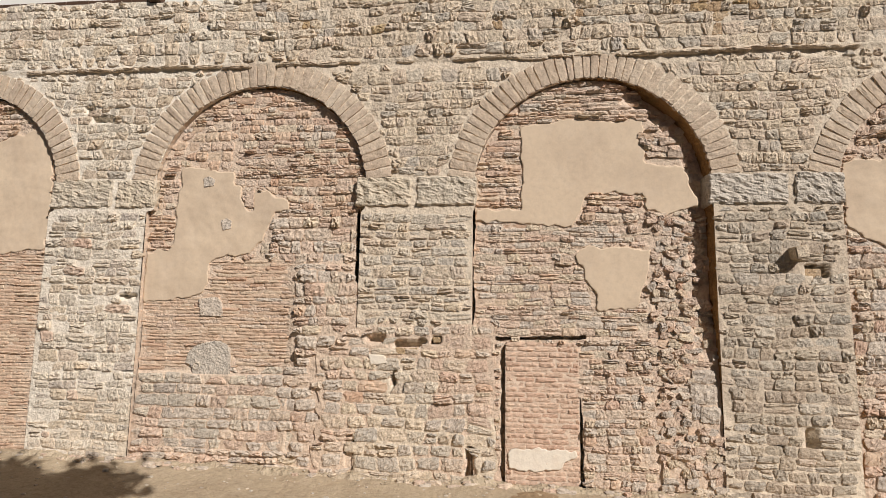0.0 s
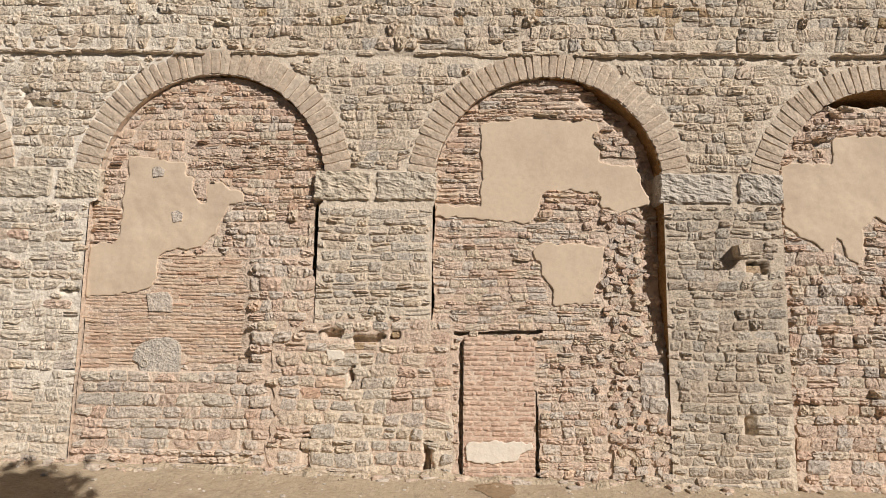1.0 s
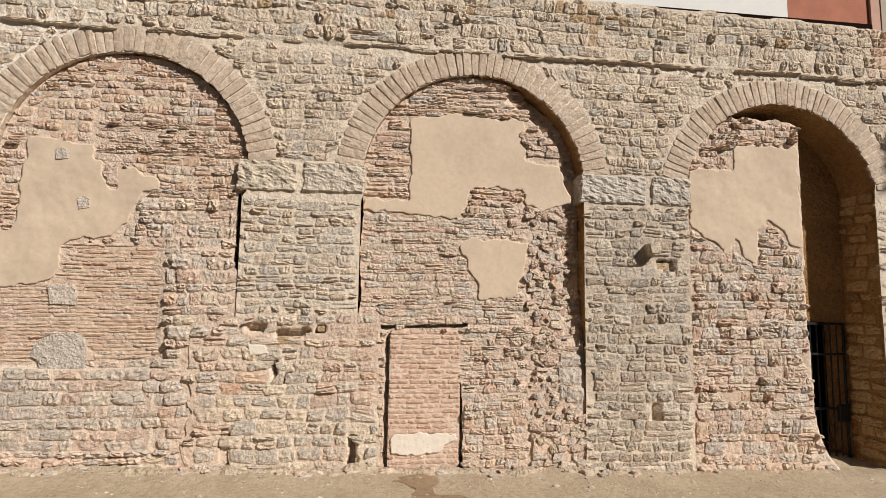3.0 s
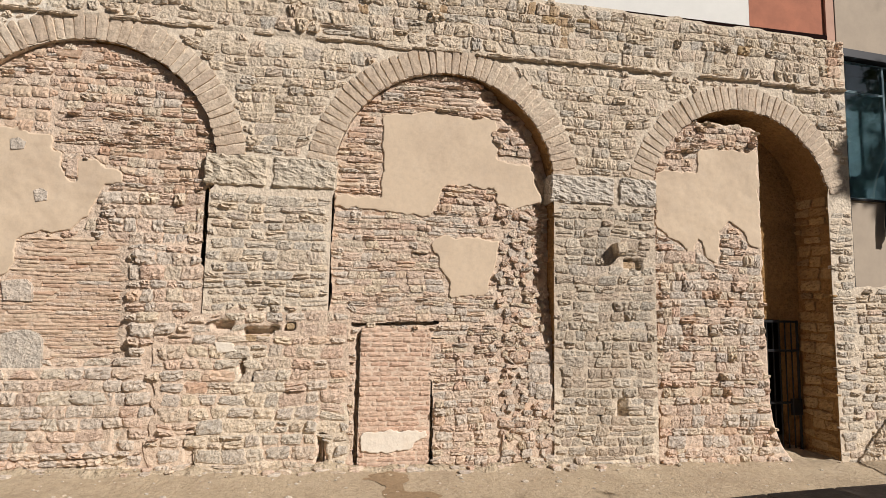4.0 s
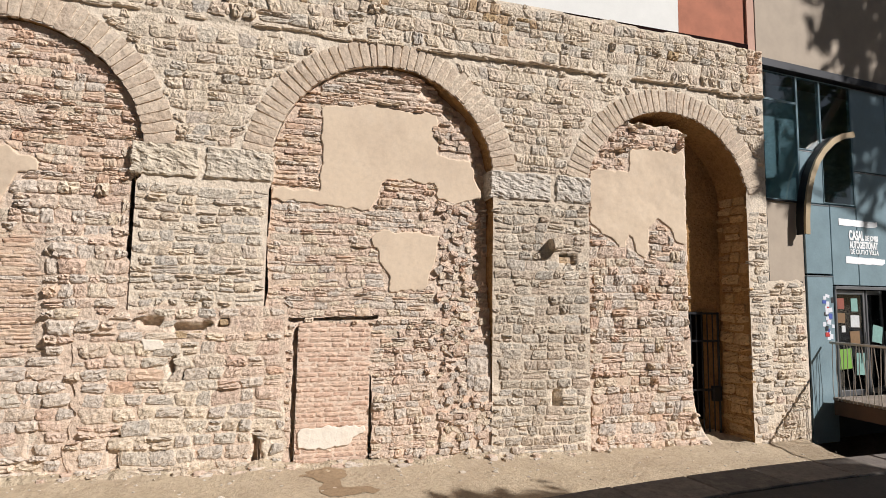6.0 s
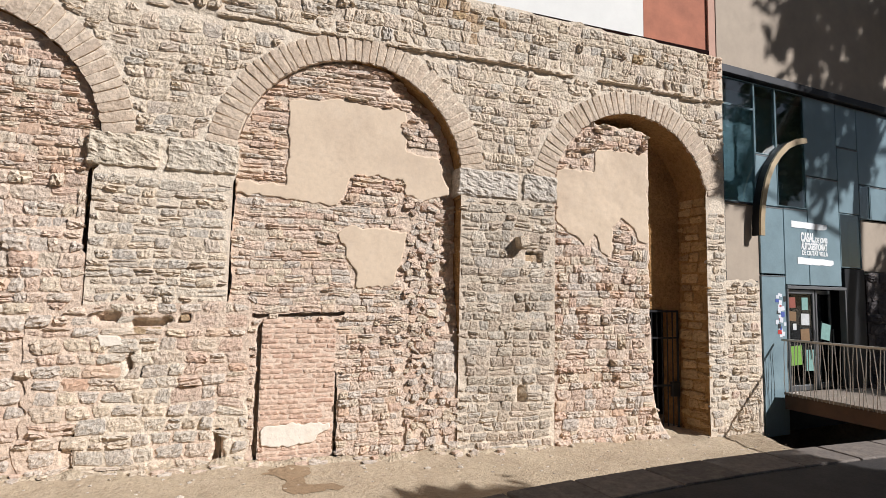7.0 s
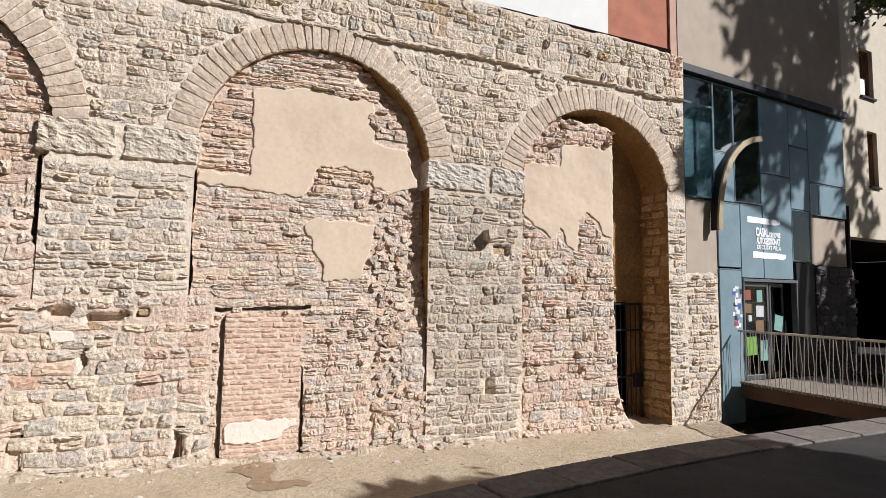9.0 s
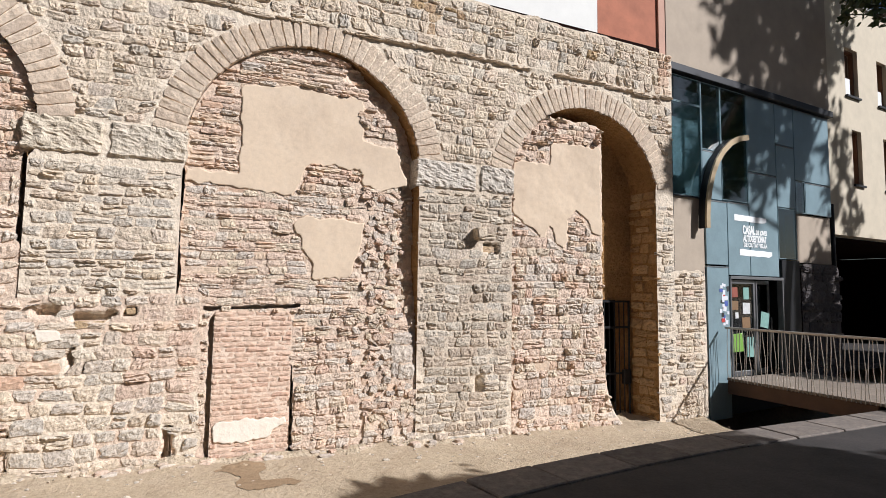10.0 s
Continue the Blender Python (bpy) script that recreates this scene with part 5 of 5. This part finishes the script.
# ---- trees over the path, beside and behind the walk ----
def tree(x, y, crown, radius, squash, leaves, seed, limbs=9, leaf=0.16, boughs=()):
    rng = np.random.default_rng(seed)
    ob = new("tree")
    ob.matrix_basis = pose(x, y, PATH_Z)
    tagged(ob, "mostly unseen leafy plane tree with mottled bark beside the path", "tree", "trees along the path")
    c = Vector(crown) - Vector((x, y, PATH_Z))
    bm = bmesh.new()
    p = [Vector((0, 0, -0.1)), Vector((0.06, 0.05, c.z * 0.35)), Vector((c.x * 0.4, c.y * 0.4, c.z * 0.7)), c]
    rad = [0.24, 0.18, 0.13, 0.05]
    for k in range(3):
        m = Matrix.Translation((p[k] + p[k + 1]) / 2) @ (p[k + 1] - p[k]).to_track_quat("Z", "Y").to_matrix().to_4x4()
        bmesh.ops.create_cone(bm, segments=12, radius1=rad[k], radius2=rad[k + 1], depth=(p[k + 1] - p[k]).length * 1.02, matrix=m)
    tips = []
    for k in range(limbs):
        d = Vector(rng.normal(size=3))
        d.normalize()
        tip = c + Vector((d.x * radius * 0.8, d.y * radius * 0.8, d.z * radius * squash * 0.8))
        s = p[2].lerp(c, rng.uniform(0, 0.9))
        m = Matrix.Translation((s + tip) / 2) @ (tip - s).to_track_quat("Z", "Y").to_matrix().to_4x4()
        bmesh.ops.create_cone(bm, segments=7, radius1=0.06, radius2=0.012, depth=(tip - s).length, matrix=m)
        tips.append(tip)
    for (bx, by, bz), _, _ in boughs:
        tip = Vector((bx - x, by - y, bz - PATH_Z))
        m = Matrix.Translation((p[2] + tip) / 2) @ (tip - p[2]).to_track_quat("Z", "Y").to_matrix().to_4x4()
        bmesh.ops.create_cone(bm, segments=7, radius1=0.07, radius2=0.012, depth=(tip - p[2]).length, matrix=m)
    part("trunk", bm, M_BARK, ob)
    cl = []
    for k in range(int(26 + radius * 8)):
        d = rng.normal(size=3)
        d /= np.linalg.norm(d)
        cl.append(np.array(c) + d * np.array((1, 1, squash)) * radius * rng.uniform(0.2, 0.93))
    cl = np.array(cl + [np.array(t) for t in tips])
    ctr = cl[rng.integers(len(cl), size=leaves)] + rng.normal(size=(leaves, 3)) * radius * 0.09
    for at, r, n in boughs:
        ctr = np.concatenate((ctr, np.array(at) - (x, y, PATH_Z) + rng.normal(size=(n // 8, 3)).repeat(8, axis=0) * r * 0.5 + rng.normal(size=(n // 8 * 8, 3)) * r * 0.14))
    leaves = len(ctr)
    a = rng.normal(size=(leaves, 3))
    a /= np.linalg.norm(a, axis=1)[:, None]
    b = np.cross(a, rng.normal(size=(leaves, 3)))
    b /= np.linalg.norm(b, axis=1)[:, None]
    s = leaf * rng.uniform(0.6, 1.3, (leaves, 1))
    V = np.stack((ctr - a * s, ctr + b * s * 0.5 - a * s * 0.2, ctr + b * s * 0.35 + a * s * 0.5, ctr + a * s, ctr - b * s * 0.35 + a * s * 0.5, ctr - b * s * 0.5 - a * s * 0.2), 1).reshape(-1, 3)
    F = np.arange(leaves * 6).reshape(-1, 6)
    cr = new("crown", mesh_from("crown", V, F, [M_LEAF]))
    cr.parent = ob
    tagged(cr, kind="stuff")
    return ob


tree(20.0, -8.4, (20.5, -8.0, 16.9), 3.1, 1.3, 4800, 3, 14, 0.18, boughs=[((15.35, -7.6, 12.2), 0.6, 120)])
# unseen tree added to shade the wall beside the entrance
tree(19.6, -7.4, (20.0, -7.5, 7.6), 2.5, 1.0, 9000, 8, 10, 0.18)
tree(22.0, -8.8, (22.7, -7.9, 13.4), 1.7, 1.6, 900, 21, 10, 0.17)
# unseen tree added to keep sun out of the undercroft
tree(25.4, -9.0, (25.2, -8.2, 10.0), 3.0, 0.8, 11000, 22, 10, 0.18)
tree(11.9, -12.6, (11.9, -11.5, 6.5), 2.9, 0.6, 11000, 4, 10, 0.15)
tree(9.3, -12.4, (9.3, -10.3, 6.5), 2.2, 0.45, 12000, 15, 9, 0.14)
tree(1.4, -11.6, (0.35, -8.85, 6.05), 2.5, 0.5, 14000, 6, 9, 0.14)
tree(16.9, -6.2, (13.5, -0.75, 8.75), 1.1, 0.7, 420, 9, 6, 0.10)

# plain houses that close the far side of the street
street = new("street_houses")
tagged(street, "plain rendered houses across the street", "building", kind="structure")
for k, (x0, x1, h) in enumerate(((-40, -18, 9), (-17.9, -4, 12), (-3.9, 12, 8), (12.1, 26, 11), (26.1, 60, 10))):
    part("house_wall", wall_with_holes(x0, x1, -0.3, h, [(x0 + 2 + 3 * i, x0 + 3.1 + 3 * i, 1.5 + 3 * j, 3.2 + 3 * j) for i in range(4) for j in range(2)], -32.4, -32), M_BEIGE if k % 2 else M_PALE, street)

# ---- loose stones and damp earth at the foot of the wall ----
V, F, base = [], [], 0
for k in range(260):
    x, y = RNG.uniform(-7, 9.5), -abs(RNG.normal(0, 0.55)) - 0.02
    s_ = RNG.uniform(0.008, 0.022) if RNG.random() < 0.9 else RNG.uniform(0.02, 0.045)
    if y < -2.2:
        continue
    bm = bmesh.new()
    bmesh.ops.create_icosphere(bm, subdivisions=1, radius=s_)
    z = ground_z(x, y)
    for v in bm.verts:
        q = v.co * RNG.uniform(0.7, 1.25)
        V.append((x + q.x * 1.3, y + q.y, z + q.z * 0.7))
    F += [tuple(v.index + base for v in f.verts) for f in bm.faces]
    base += len(bm.verts)
    bm.free()
peb = new("pebbles", mesh_from("pebbles", V, F, [M_GREY]))
tagged(peb, "scattered small stones and crumbs on dry earth", "pebbles", kind="stuff")
STAIN = [(0.10, -0.20), (0.34, -0.16), (0.62, -0.22), (0.58, -0.36), (0.50, -0.52), (0.52, -0.74), (0.86, -0.80), (0.90, -0.95), (0.62, -1.04), (0.34, -1.00), (0.24, -0.80), (0.30, -0.58), (0.22, -0.42), (0.04, -0.36)]
xs, ys, ids, V, F = np.arange(-0.15, 1.1, 0.02), np.arange(-1.2, -0.05, 0.02), {}, [], []
for i in range(len(xs)):
    for j in range(len(ys)):
        if ragged(STAIN, xs[i] + 0.01, ys[j] + 0.01 + 0.06 * fbm(xs[i], ys[j], 4.0, 2.0)):
            quad = []
            for p, q in ((i, j), (i + 1, j), (i + 1, j + 1), (i, j + 1)):
                if (p, q) not in ids:
                    x, y = -0.15 + 0.02 * p, -1.2 + 0.02 * q
                    ids[(p, q)] = len(V)
                    V.append((x, y, ground_z(x, y) + 0.006))
                quad.append(ids[(p, q)])
            F.append(tuple(quad))
damp = new("damp_patch", mesh_from("damp_patch", ease_rim(np.array(V), F), F, [rock("damp_earth", [(0.30, 0.21, 0.125), (0.30, 0.21, 0.125)], (0.36, 0.26, 0.16), grain=35, bump=0.5, depth=0.015, pits=False, tone=0.7, lime=0.0)]))
tagged(damp, "dark damp stain on the sandy ground", "stain", kind="structure")

# ---- lumpy rubble footing at the foot of the wall ----
bm = bmesh.new()
rows = []
for i in range(int(11.4 / 0.035)):
    x = -7.2 + 0.035 * i
    lift = max(0.0, 0.018 + 0.05 * fbm(x, 0, 1.2, 31.0))
    out = max(0.05, 0.15 + 0.10 * fbm(x, 1, 1.0, 32.0))
    row = []
    for k, (v, up) in enumerate(((-0.12, 1.3), (0.1, 1.15), (0.45, 1.0), (0.75, 0.95), (0.95, 0.7), (1.05, 0.1), (1.3, -0.6))):
        y = -v * out
        row.append(bm.verts.new((x, y + 0.018 * fbm(x, k, 8.0, 3.0), ground_z(x, -0.3) + 0.035 + lift * up + 0.016 * fbm(x, y, 11.0, 5.0) - 0.10 * max(0.0, v - 0.4))))
    rows.append(row)
for p, q in zip(rows, rows[1:]):
    for k in range(len(p) - 1):
        bm.faces.new((p[k], p[k + 1], q[k + 1], q[k]))
foot = part("wall_footing", bm, M_FOOT, None, "crumbling pale mortar footing along the stone wall")
tagged(foot, category="footing", kind="structure")
for k in range(90):
    x = RNG.uniform(-6.8, 4.1)
    bm = bmesh.new()
    bmesh.ops.create_icosphere(bm, subdivisions=2, radius=1.0)
    w, d, h = RNG.uniform(0.04, 0.13), RNG.uniform(0.03, 0.07), RNG.uniform(0.025, 0.05)
    for v in bm.verts:
        f = 1 + 0.35 * fbm(v.co.x * 2 + k, v.co.z * 2, 1.0, v.co.y * 2)
        v.co = Vector((max(-0.7, min(0.7, v.co.x)) * w, max(-0.7, min(0.7, v.co.y)) * d, max(-0.6, min(0.6, v.co.z)) * h)) * f
    st = part("stone", bm, (M_TAN, M_PINK, M_BLUE)[k % 3], foot)
    y = -RNG.uniform(0.02, 0.17)
    st.matrix_basis = pose(x, y, ground_z(x, -0.3) + RNG.uniform(0.03, 0.08) + 0.25 * y, 0, 0, RNG.uniform(-25, 25))
